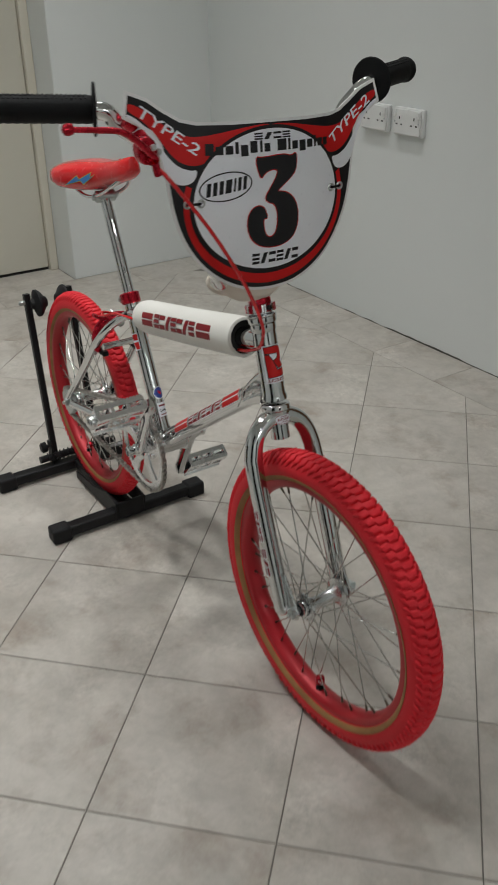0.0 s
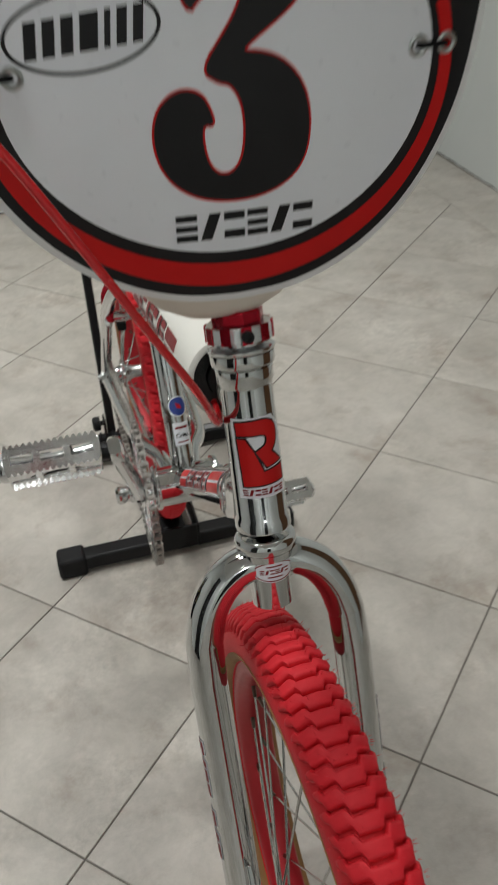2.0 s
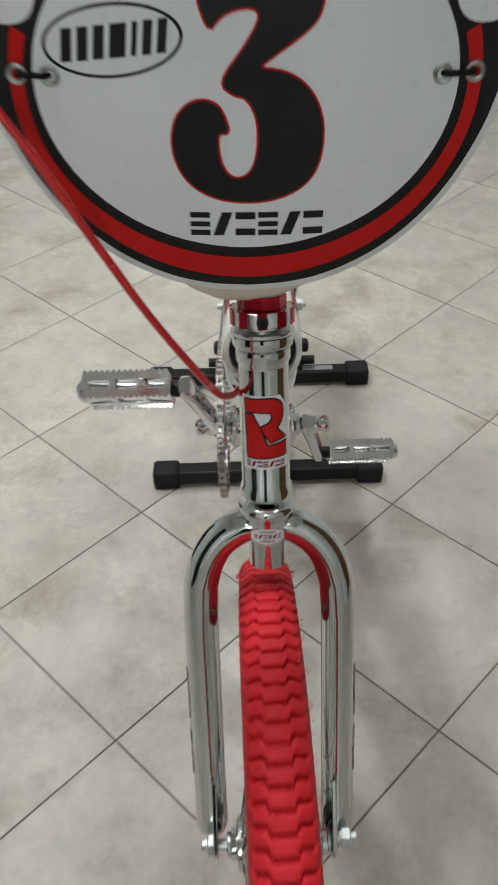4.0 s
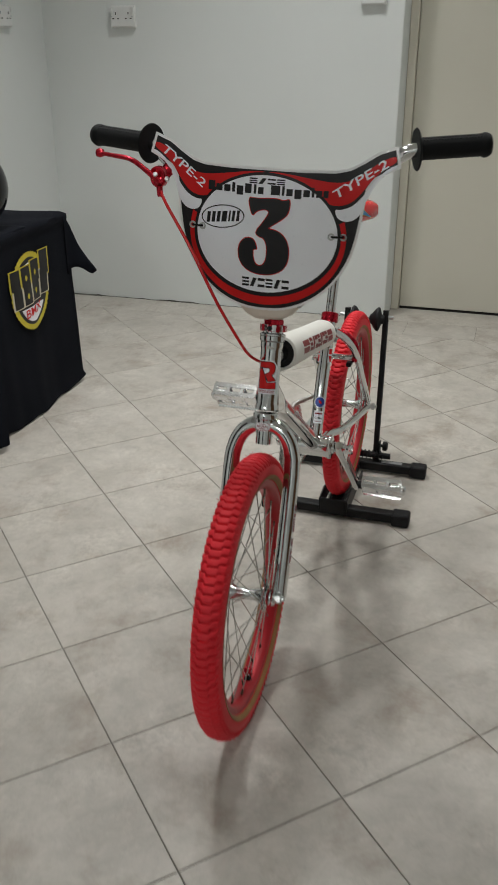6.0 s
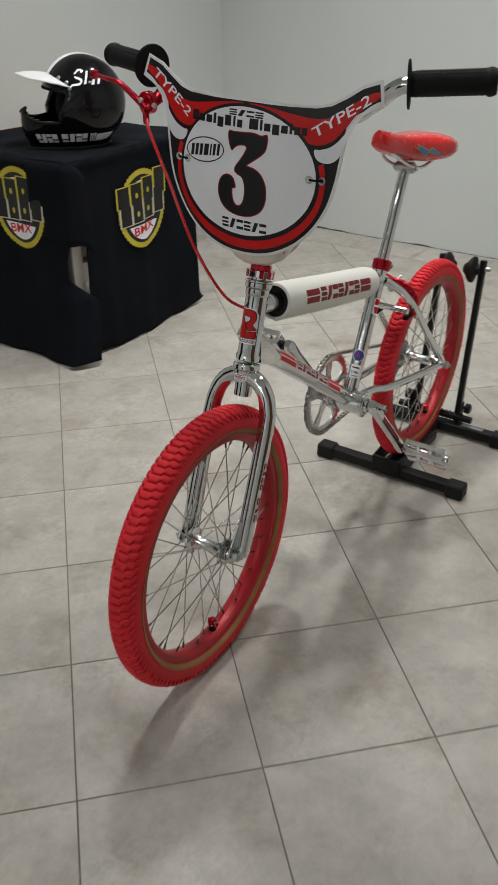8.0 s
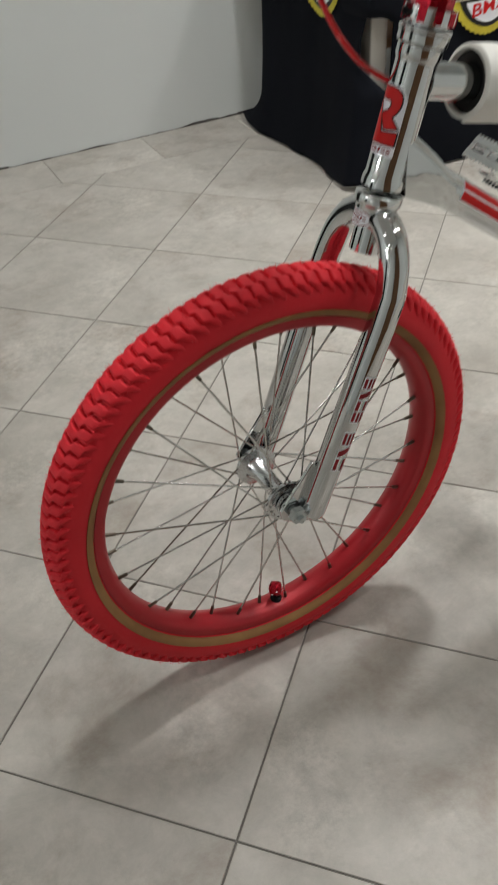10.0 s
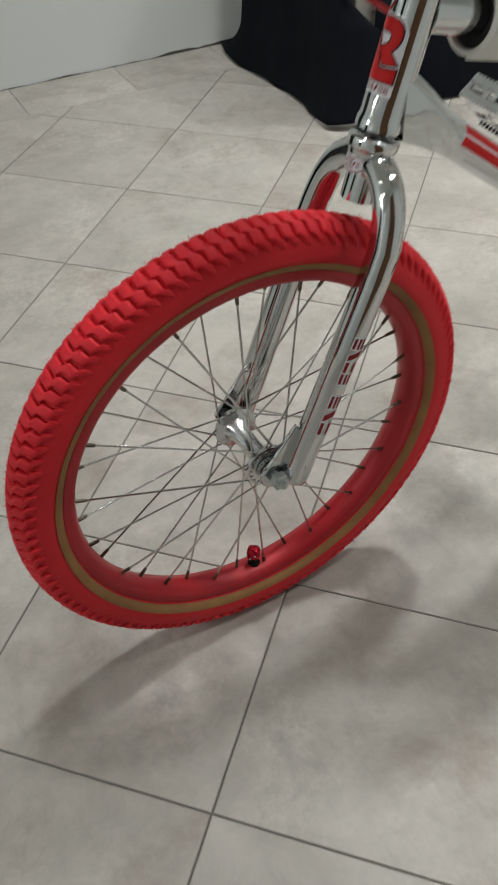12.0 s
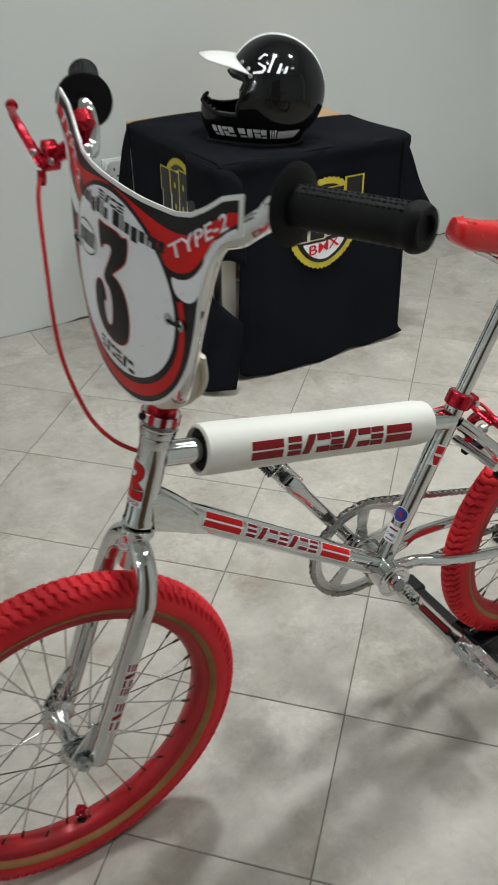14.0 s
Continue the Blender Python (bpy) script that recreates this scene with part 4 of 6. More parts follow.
for s in (-1, 1):
    part("clamp_nut", Geo().lathe([(0.006, 0.020), (0.006, 0.026)], POST_TOP + V((-0.002, 0, 0.006)), (0, s, 0), 6), steel, saddle)

# -- top tube pad
TT0, TT1 = on_axis(0.645, 0, -0.012), SEAT_TOP + SEAT_DIR * -0.012
TTD = (TT1 - TT0).normalized()
PAD0, PAD1, PAD_R = TT0 + TTD * 0.046, TT0 + TTD * 0.411, 0.0315
L = (PAD1 - PAD0).length
pad = part("top_tube_pad", Geo().lathe([(PAD_R - 0.003, 0.0), (PAD_R, 0.002), (PAD_R + 0.0008, 0.02), (PAD_R - 0.0006, L * 0.5), (PAD_R, L - 0.02), (PAD_R - 0.002, L - 0.004), (PAD_R - 0.008, L), (0.018, L + 0.001), (0.018, L - 0.002),
                                       (PAD_R - 0.009, L - 0.006), (PAD_R - 0.0045, 0.0)], PAD0, TTD, 48, closed_profile=True), pad_vinyl, bike, "white vinyl tube pad with red logo")
part("pad_foam", Geo().lathe([(0.0165, 0.006), (PAD_R - 0.005, 0.006), (PAD_R - 0.010, L - 0.008), (0.0165, L - 0.008)], PAD0, TTD, 36, closed_profile=True), foam, pad, "black foam core")
part("pad_seam", Geo().sweep([PAD0 + TTD * 0.004 + V((0, 0, -PAD_R - 0.002)), PAD0 + TTD * (L * 0.5) + V((0, 0, -PAD_R - 0.0035)), PAD1 - TTD * 0.01 + V((0, 0, -PAD_R - 0.001))], 0.003, 8), pad_vinyl, pad, "stitched seam under the pad")
for turn, fl in ((12, 1), (168, -1)):
    face = tube_face(PAD0, TTD, PAD_R, turn)
    pcuts = [("v", k * 0.004) for k in range(-4, 5)]
    marks("pad_stripe", [[(a, v0), (b, v0), (b, v1), (a, v1)] for a, b in ((0.059, 0.105), (0.270, 0.314)) for v0, v1 in ((-0.012, -0.0012), (0.0012, 0.012))], face, maroon_print, 0.0007, pcuts, pad, "")
    blocks = word_blocks(0.111, 0.265, -0.012, 0.012, 7)
    marks("pad_block_edge", [grown(q, 0.0007) for q in blocks], face, black_print, 0.0004, pcuts, pad, "")
    marks("pad_block", blocks, face, maroon_print, 0.0007, pcuts, pad, "dark red logo blocks")

# -- stem, handlebar, grips
YC = -0.010                                         # the bar and its plate sit a little to the right
CLAMP = V((-0.176, YC, 0.742))
stem = part("stem", Geo().sweep([on_axis(0.700), on_axis(0.722), CLAMP + V((0.0, 0, -0.004))], [0.0125, 0.014, 0.017], 20), red_anodised, bike, "red stem")
part("stem_cap", Geo().lathe([(0.019, -0.022), (0.020, -0.020), (0.020, 0.020), (0.019, 0.022)], CLAMP, (0, 1, 0), 24), red_anodised, stem)
GRIPS = {1: (V((-0.198, 0.219, 0.993)), V((-0.238, 0.322, 0.999))), -1: (V((-0.196, -0.225, 0.989)), V((-0.242, -0.347, 0.995)))}
half = {}
for s in (1, -1):
    a, b = GRIPS[s]
    half[s] = [CLAMP + V((0, s * 0.004, 0)), CLAMP + V((0, s * 0.040, 0.001)), CLAMP + V((0.003, s * 0.062, 0.016)), V((-0.166 - 0.004 * s, YC + s * 0.138, 0.925)), V((-0.184 - 0.004 * s, YC + s * 0.166, 0.952)), V((-0.193 - 0.003 * s, YC + s * 0.190, 0.970)), a, b]
pts = list(reversed(smooth_path(half[1], 6))) + smooth_path(half[-1], 6)
bar = part("handlebar", Geo().sweep(pts, 0.0111, 16), chrome, bike, "chrome V-shaped BMX handlebar")
part("crossbar", Geo().sweep([V((-0.158, YC - 0.122, 0.890)), V((-0.158, YC + 0.122, 0.890))], 0.008, 14), chrome, bar)


def grip(s):
    a, b = GRIPS[s]
    d = (b - a).normalized()
    n = (b - a).length
    g = Geo()
    prof = [(0.0150, 0.0), (0.0165, 0.002)] + [(0.0164 + (0.0006 if k % 2 else 0), 0.006 + k * (n - 0.016) / 22) for k in range(23)] + [(0.0186, n - 0.006), (0.0190, n - 0.003), (0.0180, n + 0.001), (0.0160, n + 0.005), (0.0105, n + 0.0055), (0.0098, n + 0.005), (0.0090, n + 0.0015), (0.0005, n + 0.0012)]
    g.lathe(prof, a, d, 28)
    ob = part("grip", g, black_rubber, bike, "black ribbed rubber grip with round flange")
    part("flange", Geo().lathe([(0.0165, -0.001), (0.031, -0.0008), (0.0325, 0.0008), (0.031, 0.0022), (0.0165, 0.0035)], a, d, 40), black_rubber, ob)
    side, up = d.cross(V((0, 0, 1))).normalized(), V((0, 0, 1))
    nub = Geo()
    for row in range(3):
        for k in range(20):
            ang = radians(55 + row * 18)
            out = side * math.cos(ang) * (1 if side.x > 0 else -1) + up * math.sin(ang)
            nub.lathe([(0.0017, 0), (0.0013, 0.0012), (0.0005, 0.0016)], a + d * (0.010 + k * (n - 0.022) / 19 + (0.0025 if row % 2 else 0)) + out * 0.0164, out, 6)
    part("grip_texture", nub, black_rubber, ob, kind="stuff")


grip(1)
grip(-1)

# -- stem pad behind the plate's foot
rings = []
for z, hw, x0, x1 in ((0.7085, 0.015, -0.194, -0.166), (0.7110, 0.028, -0.200, -0.158), (0.7190, 0.043, -0.206, -0.154), (0.7330, 0.056, -0.209, -0.155), (0.7550, 0.066, -0.210, -0.155), (0.7800, 0.069, -0.208, -0.155), (0.7960, 0.060, -0.200, -0.162)):
    ring = []
    for k in range(32):
        a = 2 * math.pi * k / 32
        c, s = math.cos(a), math.sin(a)
        ring.append(((x0 + x1) / 2 + (x1 - x0) / 2 * math.copysign(abs(c) ** 0.7, c), YC + hw * math.copysign(abs(s) ** 0.7, s), z))
    rings.append(ring)
stem_pad = part("stem_pad", Geo().skin(rings), cream_vinyl, bike, "cream vinyl stem pad under the plate", sharp=60)
part("pad_strap", Geo().sweep(smooth_path([(-0.204, YC - 0.052, 0.748), (-0.203, YC - 0.059, 0.736), (-0.196, YC - 0.055, 0.726), (-0.184, YC - 0.042, 0.720)], 5), 0.0042, 8, squash=0.5), cream_vinyl, stem_pad)
part("pad_strap", Geo().sweep(smooth_path([(-0.192, YC + 0.073, 0.792), (-0.196, YC + 0.069, 0.766), (-0.194, YC + 0.059, 0.744), (-0.184, YC + 0.044, 0.728)], 5), 0.0055, 10, squash=0.5), cream_vinyl, stem_pad)


# -- number plate: u to the bicycle's left, v height, w outwards
PLATE_SET = pose(-0.2312, -0.0508, 0.8688, -1.7, 0.0, 0.8) @ Matrix.Translation((0.23, 0.05, -0.86))     # it hangs slightly askew


def plate_face(u, v, w):
    a = min(abs(u), 0.165)                            # bent back round the bar, flat again in the wings
    bend, slope = (u * u, 2 * u) if a < 0.115 else (0.0132 + 0.23 * (a - 0.115) - 2.3 * (a - 0.115) ** 2, math.copysign(0.23 - 4.6 * (a - 0.115), u))
    lean = 0.045 if v > 0.8625 else 0.075
    x = -0.125 - bend - lean * (v - 0.8625) - 0.6 * (v - 0.8625) ** 2
    n = V((1, slope, lean + 1.2 * (v - 0.8625))).normalized()
    return PLATE_SET @ (V((x, u + YC + 0.004, v)) + n * w)


right = [(0.000, 0.9585), (0.060, 0.9580), (0.108, 0.9592), (0.128, 0.9635), (0.148, 0.9745), (0.170, 0.9890), (0.198, 0.9990), (0.206, 0.9680), (0.188, 0.9590), (0.169, 0.9480), (0.159, 0.9330), (0.1560, 0.9100),
         (0.1530, 0.8850), (0.1485, 0.8550), (0.1405, 0.8250), (0.126, 0.7960), (0.107, 0.7720), (0.083, 0.7525), (0.055, 0.7385), (0.028, 0.7315), (0.000, 0.7295)]
lower = [V((u, v, 0)) for u, v in right[11:]]
right = right[:11] + [(p.x, p.y) for p in smooth_path(lower, 5)]
outline = right + [(-u, v) for u, v in reversed(right[1:-1])]
PC = [("u", k * 0.012) for k in range(-17, 18)] + [("v", 0.72 + k * 0.02) for k in range(1, 15)]


plate = part("number_plate", layer_mesh("number_plate", [outline], plate_face, plate_plastic, -0.0016, PC, thick=0.0020), plate_plastic, bike, "white racing number plate with red and black graphics")


def plate_layer(name, polys, mat, w, label="", extra=None):
    if extra is None:
        marks(name, polys, plate_face, mat, w, PC, plate, label)
    else:
        part(name, layer_mesh(name, polys, plate_face, mat, w, PC, extra), mat, plate, label)


plate_layer("plate_black", [inset(outline, 0.0042)], black_print, 0.00065, "black printed border")
CZ = 0.8520
for s in (1, -1):
    wing = [(0.1970, 0.9860), (0.172, 0.9740), (0.150, 0.9560), (0.132, 0.9445), (0.108, 0.9405), (0.070, 0.9455), (0.030, 0.9515), (0.0, 0.9528), (0.0, 0.9430), (0.050, 0.9370), (0.085, 0.9190), (0.100, 0.9080),
            (0.118, 0.9060), (0.136, 0.9130), (0.150, 0.9280), (0.163, 0.9480), (0.182, 0.9660), (0.1995, 0.9760)]
    plate_layer("plate_red_wing", [chaikin([(s * u, v) for u, v in wing], 2)], red_print, 0.0009, "red printed wing")
    wedge = [(0.2005, 0.9735), (0.184, 0.9640), (0.167, 0.9475), (0.153, 0.9240), (0.138, 0.9075), (0.120, 0.9005), (0.109, 0.9020), (0.116, 0.8850), (0.136, 0.8825), (0.151, 0.8950), (0.158, 0.9180), (0.168, 0.9400), (0.183, 0.9580), (0.2010, 0.9690)]
    plate_layer("plate_white_wedge", [chaikin([(s * u, v) for u, v in wedge], 2)], white_print, 0.0009)
a0, a1 = radians(-196), radians(16)
plate_layer("plate_red_ring", [ellipse(0, CZ, 0.1318, 0.1122, 70, a0, a1) + list(reversed(ellipse(0, CZ, 0.1238, 0.0980, 70, a0, a1)))], red_print, 0.0009, "red ring round the oval")
plate_layer("plate_oval_edge", [ellipse(0, CZ + 0.0020, 0.1225, 0.0972, 80)], black_print, 0.0012)
plate_layer("plate_oval", [ellipse(0, CZ + 0.0020, 0.1180, 0.0928, 80)], white_print, 0.0015, "white oval field")
digit = [(347, 143), (378, 149), (470, 141), (500, 153), (528, 138), (524, 200), (505, 225), (450, 265), (437, 277), (470, 280), (500, 296), (522, 325), (533, 365), (531, 415), (518, 448), (495, 470), (462, 484), (425, 488), (385, 484), (352, 470),
         (328, 446), (315, 415), (312, 380), (320, 348), (338, 328), (360, 322), (380, 330), (390, 350), (396, 374), (380, 372), (378, 392), (382, 420), (390, 438), (403, 448), (418, 446), (431, 432), (438, 405), (439, 365), (433, 338), (420, 318), (404, 316), (382, 298),
         (420, 245), (437, 215), (440, 200), (428, 192), (405, 195), (385, 205), (368, 228)]
digit = chaikin([((x - 421) * 0.000385 - 0.0005, 0.9137 - (y - 140) * 0.000353) for x, y in digit])
plate_layer("digit_edge", [inset(digit, -0.0012)], red_print, 0.0018, "red outline of the figure 3")
plate_layer("digit", [digit], black_print, 0.0021, "black figure 3")
plate_layer("plate_bar", word_blocks(-0.029, 0.031, 0.9335, 0.9420, 4), black_print, 0.0018, "dark logo blocks")
tall, low, tail = (0.9180, 0.9325), (0.9180, 0.9285), (0.9145, 0.9285)
shop = [(-0.099, -0.087, tall), (-0.085, -0.074, low), (-0.071, -0.060, low), (-0.057, -0.052, tall), (-0.049, -0.038, tail), (-0.035, -0.024, tall), (-0.020, -0.016, tall), (-0.013, -0.004, low),
        (0.008, 0.023, tall), (0.026, 0.030, tall), (0.033, 0.043, low), (0.046, 0.057, tail), (0.060, 0.070, low), (0.073, 0.077, tall), (0.080, 0.089, low), (0.091, 0.099, low)]
plate_layer("shop_bar", [[(a, v0), (b, v0), (b, v1), (a, v1)] for a, b, (v0, v1) in shop], black_print, 0.0018, "row of black bars")
t = radians(7)
ov = [ellipse(-0.072, 0.878, 0.0385, 0.0185, 40, b0, b1, t) + list(reversed(ellipse(-0.072, 0.878, 0.0365, 0.0168, 40, b0, b1, t))) for b0, b1 in ((0, math.pi), (math.pi, 2 * math.pi))]
plate_layer("small_oval", ov, black_print, 0.0018, "black oval outline with bars")
plate_layer("small_oval_bar", [[(-0.072 + x0 * math.cos(t) - y * math.sin(t) + sk, 0.878 + x0 * math.sin(t) + y) for x0, y, sk in ((xa, -0.0085, -0.002), (xb, -0.0085, -0.002), (xb, 0.0085, 0.002), (xa, 0.0085, 0.002))]
                                for xa, xb in ((-0.028, -0.022), (-0.019, -0.013), (-0.010, -0.004), (-0.001, 0.008), (0.011, 0.014), (0.017, 0.022), (0.025, 0.030))], black_print, 0.0018)
plate_layer("foot_bar", word_blocks(-0.035, 0.046, 0.7695, 0.7845, 6), black_print, 0.0018, "black logo blocks")
for s in (1, -1):
    me = text_outline_mesh("TYPE-2", 0.024, 0.094)
    ang = radians(34) * s
    for v in me.vertices:
        x, y = v.co.x + 0.10 * v.co.y, v.co.y * 0.80
        v.co = (s * 0.146 + x * math.cos(ang) - y * math.sin(ang), 0.9475 + (0.000 if s > 0 else 0.002) + x * math.sin(ang) + y * math.cos(ang), 0)
    plate_layer("plate_lettering", [], white_print, 0.0013, "white lettering TYPE-2", me)
    for u in (0.127, 0.108):
        part("grommet", Geo().lathe([(0.0030, 0.0), (0.0058, 0.0002), (0.0058, 0.0016), (0.0044, 0.0024), (0.0030, 0.0016)], plate_face(s * u, 0.8590, 0.0012), (1, 0, 0), 20, closed_profile=True), steel, plate)
    part("plate_tie", Geo().sweep(smooth_path([plate_face(s * 0.127, 0.8590, -0.004), plate_face(s * 0.125, 0.8590, 0.0036), plate_face(s * 0.110, 0.8590, 0.0036), plate_face(s * 0.108, 0.8590, -0.004)], 4), 0.0017, 8), black_rubber, plate, "black cable tie through the plate")
    part("bar_tie", Geo().lathe([(0.0115, -0.003), (0.0130, -0.003), (0.0130, 0.003), (0.0115, 0.003)], V((-0.161, YC + s * 0.114, 0.868)), V((0.0, s * 0.47, 0.88)), 20, closed_profile=True), black_rubber, plate)

# -- brake lever and cable
PIV = V((-0.129, -0.189, 0.947))
lever = part("brake_lever", Geo().sweep(smooth_path([PIV + V((0.004, 0.006, -0.010)), PIV + V((0.010, -0.018, 0.012)), PIV + V((0.012, -0.040, 0.026)), PIV + V((0.008, -0.070, 0.030)), PIV + V((0.001, -0.096, 0.032))], 6),
                                      [0.0065] * 6 + [0.0060] * 6 + [0.0055] * 6 + [0.0050] * 6 + [0.0060], 12, squash=0.7), red_anodised, bike, "red anodised brake lever")
part("lever_tip", Geo().lathe([(0.002, -0.0075), (0.0062, -0.005), (0.0075, 0), (0.0062, 0.005), (0.002, 0.0075)], PIV + V((0.0, -0.100, 0.0325)), (0, 1, 0), 16), red_anodised, lever)
part("lever_bracket", Geo().sweep([PIV + V((-0.036, 0.010, 0.010)), PIV + V((-0.014, 0.006, -0.002)), PIV + V((0.006, 0.004, -0.014))], [0.013, 0.010, 0.008], 12, squash=0.8), red_anodised, lever)
part("lever_body", Geo().prism(chaikin([(-0.016, -0.020), (0.012, -0.024), (0.020, -0.004), (0.016, 0.016), (-0.004, 0.024), (-0.020, 0.012)], 2), lambda u, v, w: PIV + V((-0.004 + w, u * 0.72, v * 0.75 - 0.002)), -0.012, 0.004), red_anodised, lever, bevel=0.002)
part("lever_clamp", Geo().lathe([(0.0118, -0.008), (0.0148, -0.007), (0.0148, 0.007), (0.0118, 0.008)], V((-0.176, -0.186, 0.976)), V((0.0, -0.75, 0.66)), 24), red_anodised, lever)
for k in (0.002, -0.012):
    part("pivot_screw", Geo().lathe([(0.0042, 0), (0.0042, 0.0025), (0.003, 0.004)], PIV + V((k + 0.008, 0.004 - k, 0.002 + k * 0.6)), (0.9, 0.1, 0.3), 12), steel, lever)
part("adjuster_barrel", Geo().lathe([(0.0052, 0), (0.0052, 0.012), (0.0042, 0.016)], PIV + V((0.006, 0.006, -0.016)), V((0.15, 0.12, -0.98)), 14), red_anodised, lever)
CABLE = [PIV + V((0.007, 0.007, -0.020)), V((-0.110, -0.166, 0.905)), V((-0.096, -0.124, 0.845)), V((-0.087, -0.092, 0.790)), V((-0.086, -0.068, 0.745)), V((-0.097, -0.043, 0.695)), V((-0.117, -0.0315, 0.662)), V((-0.140, -0.0240, 0.643)), V((-0.165, -0.0190, 0.630)), V((-0.192, -0.0145, 0.619)), V((-0.222, -0.0120, 0.611))]
part("brake_cable", Geo().sweep(smooth_path(CABLE, 8), 0.0026, 10), red_plastic, bike, "red brake cable housing")
TAIL = [PAD1 + V((0.0, -0.020, -0.004)), SEAT_TOP + V((-0.016, -0.030, -0.012)), SEAT_TOP + V((-0.055, -0.040, -0.026)), V((-0.705, -0.030, 0.532)), V((-0.712, -0.006, 0.522))]
part("brake_cable", Geo().sweep(smooth_path(TAIL, 8), 0.0026, 10), red_plastic, bike)

# -- rear caliper
CAL = V((-0.700, 0, 0.488))
caliper = part("brake_caliper", Geo().sweep(smooth_path([CAL + V((-0.012, -0.046, -0.040)), CAL + V((-0.012, -0.048, -0.004)), CAL + V((-0.010, -0.028, 0.022)), CAL + V((-0.008, 0.0, 0.030)), CAL + V((-0.010, 0.028, 0.022)), CAL + V((-0.012, 0.048, -0.004)), CAL + V((-0.012, 0.046, -0.040))], 6),
                                            0.0080, 12, squash=0.85), red_anodised, bike, "red anodised side-pull rear brake caliper")
part("caliper_arm", Geo().sweep(smooth_path([CAL + V((-0.004, 0.004, 0.026)), CAL + V((-0.004, -0.030, 0.030)), CAL + V((-0.004, -0.052, 0.042))], 5), 0.0055, 10, squash=0.7), red_anodised, caliper)
part("caliper_bolt", Geo().lathe([(0.003, -0.024), (0.003, 0.02), (0.008, 0.02), (0.008, 0.027), (0.004, 0.029)], CAL + V((-0.012, 0, 0.026)), (1, 0, -0.3), 14), steel, caliper)
for s in (-1, 1):
    part("brake_shoe", Geo().box(CAL + V((-0.014, s * 0.036, -0.044)), (0.040, 0.012, 0.011)), black_rubber, caliper, bevel=0.002)
    part("shoe_nut", Geo().lathe([(0.005, 0), (0.005, 0.006)], CAL + V((-0.012, s * 0.050, -0.042)), (0, s, 0), 6), steel, caliper)

# -- cranks, chainring, chain, pedals
CR = V((0.605, 0, 0.796)).normalized()
ring_y = -0.052
crankset = part("chainring", Geo().lathe([(0.0870, -0.0016), (0.0870, 0.0016), (0.0800, 0.0022), (0.0735, 0.0022), (0.0735, -0.0022), (0.0800, -0.0022)], BB + V((0, ring_y, 0)), (0, 1, 0), 88, closed_profile=True), alloy, bike, "polished alloy chainring")
tooth_me = mesh_of("tooth", Geo().prism([(0, -0.0032), (0.0060, -0.0012), (0.0060, 0.0012), (0, 0.0032)], lambda u, v, w: V((0.0862 + u, w, v)), -0.0013, 0.0013), alloy)
for k in range(44):
    part("tooth", tooth_me, alloy, crankset, at=Matrix.Translation(BB + V((0, ring_y, 0))) @ pose(0, 0, 0, 0, k * 360 / 44, 0))
g = Geo()
for k in range(5):
    a = radians(72 * k + 20)
    d, e = V((math.cos(a), 0, math.sin(a))), V((-math.sin(a), 0, math.cos(a)))
    c = BB + V((0, ring_y, 0))
    g.skin([[c + d * r + e * wd * i + V((0, j * 0.002, 0)) for i, j in ((-1, -1), (1, -1), (1, 1), (-1, 1))] for r, wd in ((0.016, 0.014), (0.045, 0.0075), (0.076, 0.012))])
part("chainring_spider", g, alloy, crankset)
part("spindle", Geo().lathe([(0.0095, -0.072), (0.0095, 0.068)], BB, (0, 1, 0), 16), steel, bike)


def crank(s):
    d = CR * (-s)
    side = V((0, 1, 0)).cross(d).normalized()
    y0, y1 = s * 0.058, s * 0.082
    c = BB
    g = Geo()
    rows = [(-0.0125, 0.0085, 0.008), (-0.0085, 0.0118, 0.0095), (0.010, 0.0122, 0.0100), (0.030, 0.0115, 0.0088), (0.150, 0.0112, 0.0078), (0.170, 0.0132, 0.0082), (0.186, 0.0135, 0.0082), (0.194, 0.009, 0.0065)]
    rings = []
    for t, w, h in rows:
        y = y0 + (y1 - y0) * max(0, t) / 0.175
        rings.append([c + d * t + V((0, y, 0)) + side * w * math.copysign(abs(math.cos(a)) ** 0.6, math.cos(a)) + V((0, h, 0)) * math.copysign(abs(math.sin(a)) ** 0.6, math.sin(a)) for a in [2 * math.pi * k / 16 for k in range(16)]])
    ob = part("crank_arm", g.skin(rings), chrome, bike, "chrome crank arm")
    part("crank_recess", Geo().skin([[c + d * t + V((0, y0 + (y1 - y0) * t / 0.175 + s * 0.0074, 0)) + side * i * w + V((0, j * 0.001, 0)) for i, j in ((-1, -1), (1, -1), (1, 1), (-1, 1))] for t, w in ((0.036, 0.002), (0.042, 0.0052), (0.140, 0.0058), (0.147, 0.003))]), black_paint, ob)
    part("crank_flute", Geo().skin([[c + d * t + V((0, y0 + (y1 - y0) * t / 0.175 + s * 0.0078, 0)) + side * i * 0.0035 + V((0, j * 0.001, 0)) for i, j in ((-1, -1), (1, -1), (1, 1), (-1, 1))] for t in (0.045, 0.135)]), maroon_print if s > 0 else alloy, ob)
    part("crank_bolt", Geo().lathe([(0.0118, 0.0), (0.0118, 0.006), (0.0098, 0.008), (0.0098, 0.013), (0.0112, 0.015), (0.0112, 0.021), (0.0085, 0.0235), (0.0080, 0.020), (0.004, 0.020)], c + V((0, y0 + s * 0.006, 0)), (0, s, 0), 24), chrome, ob)
    return c + d * 0.182 + V((0, y1, 0))


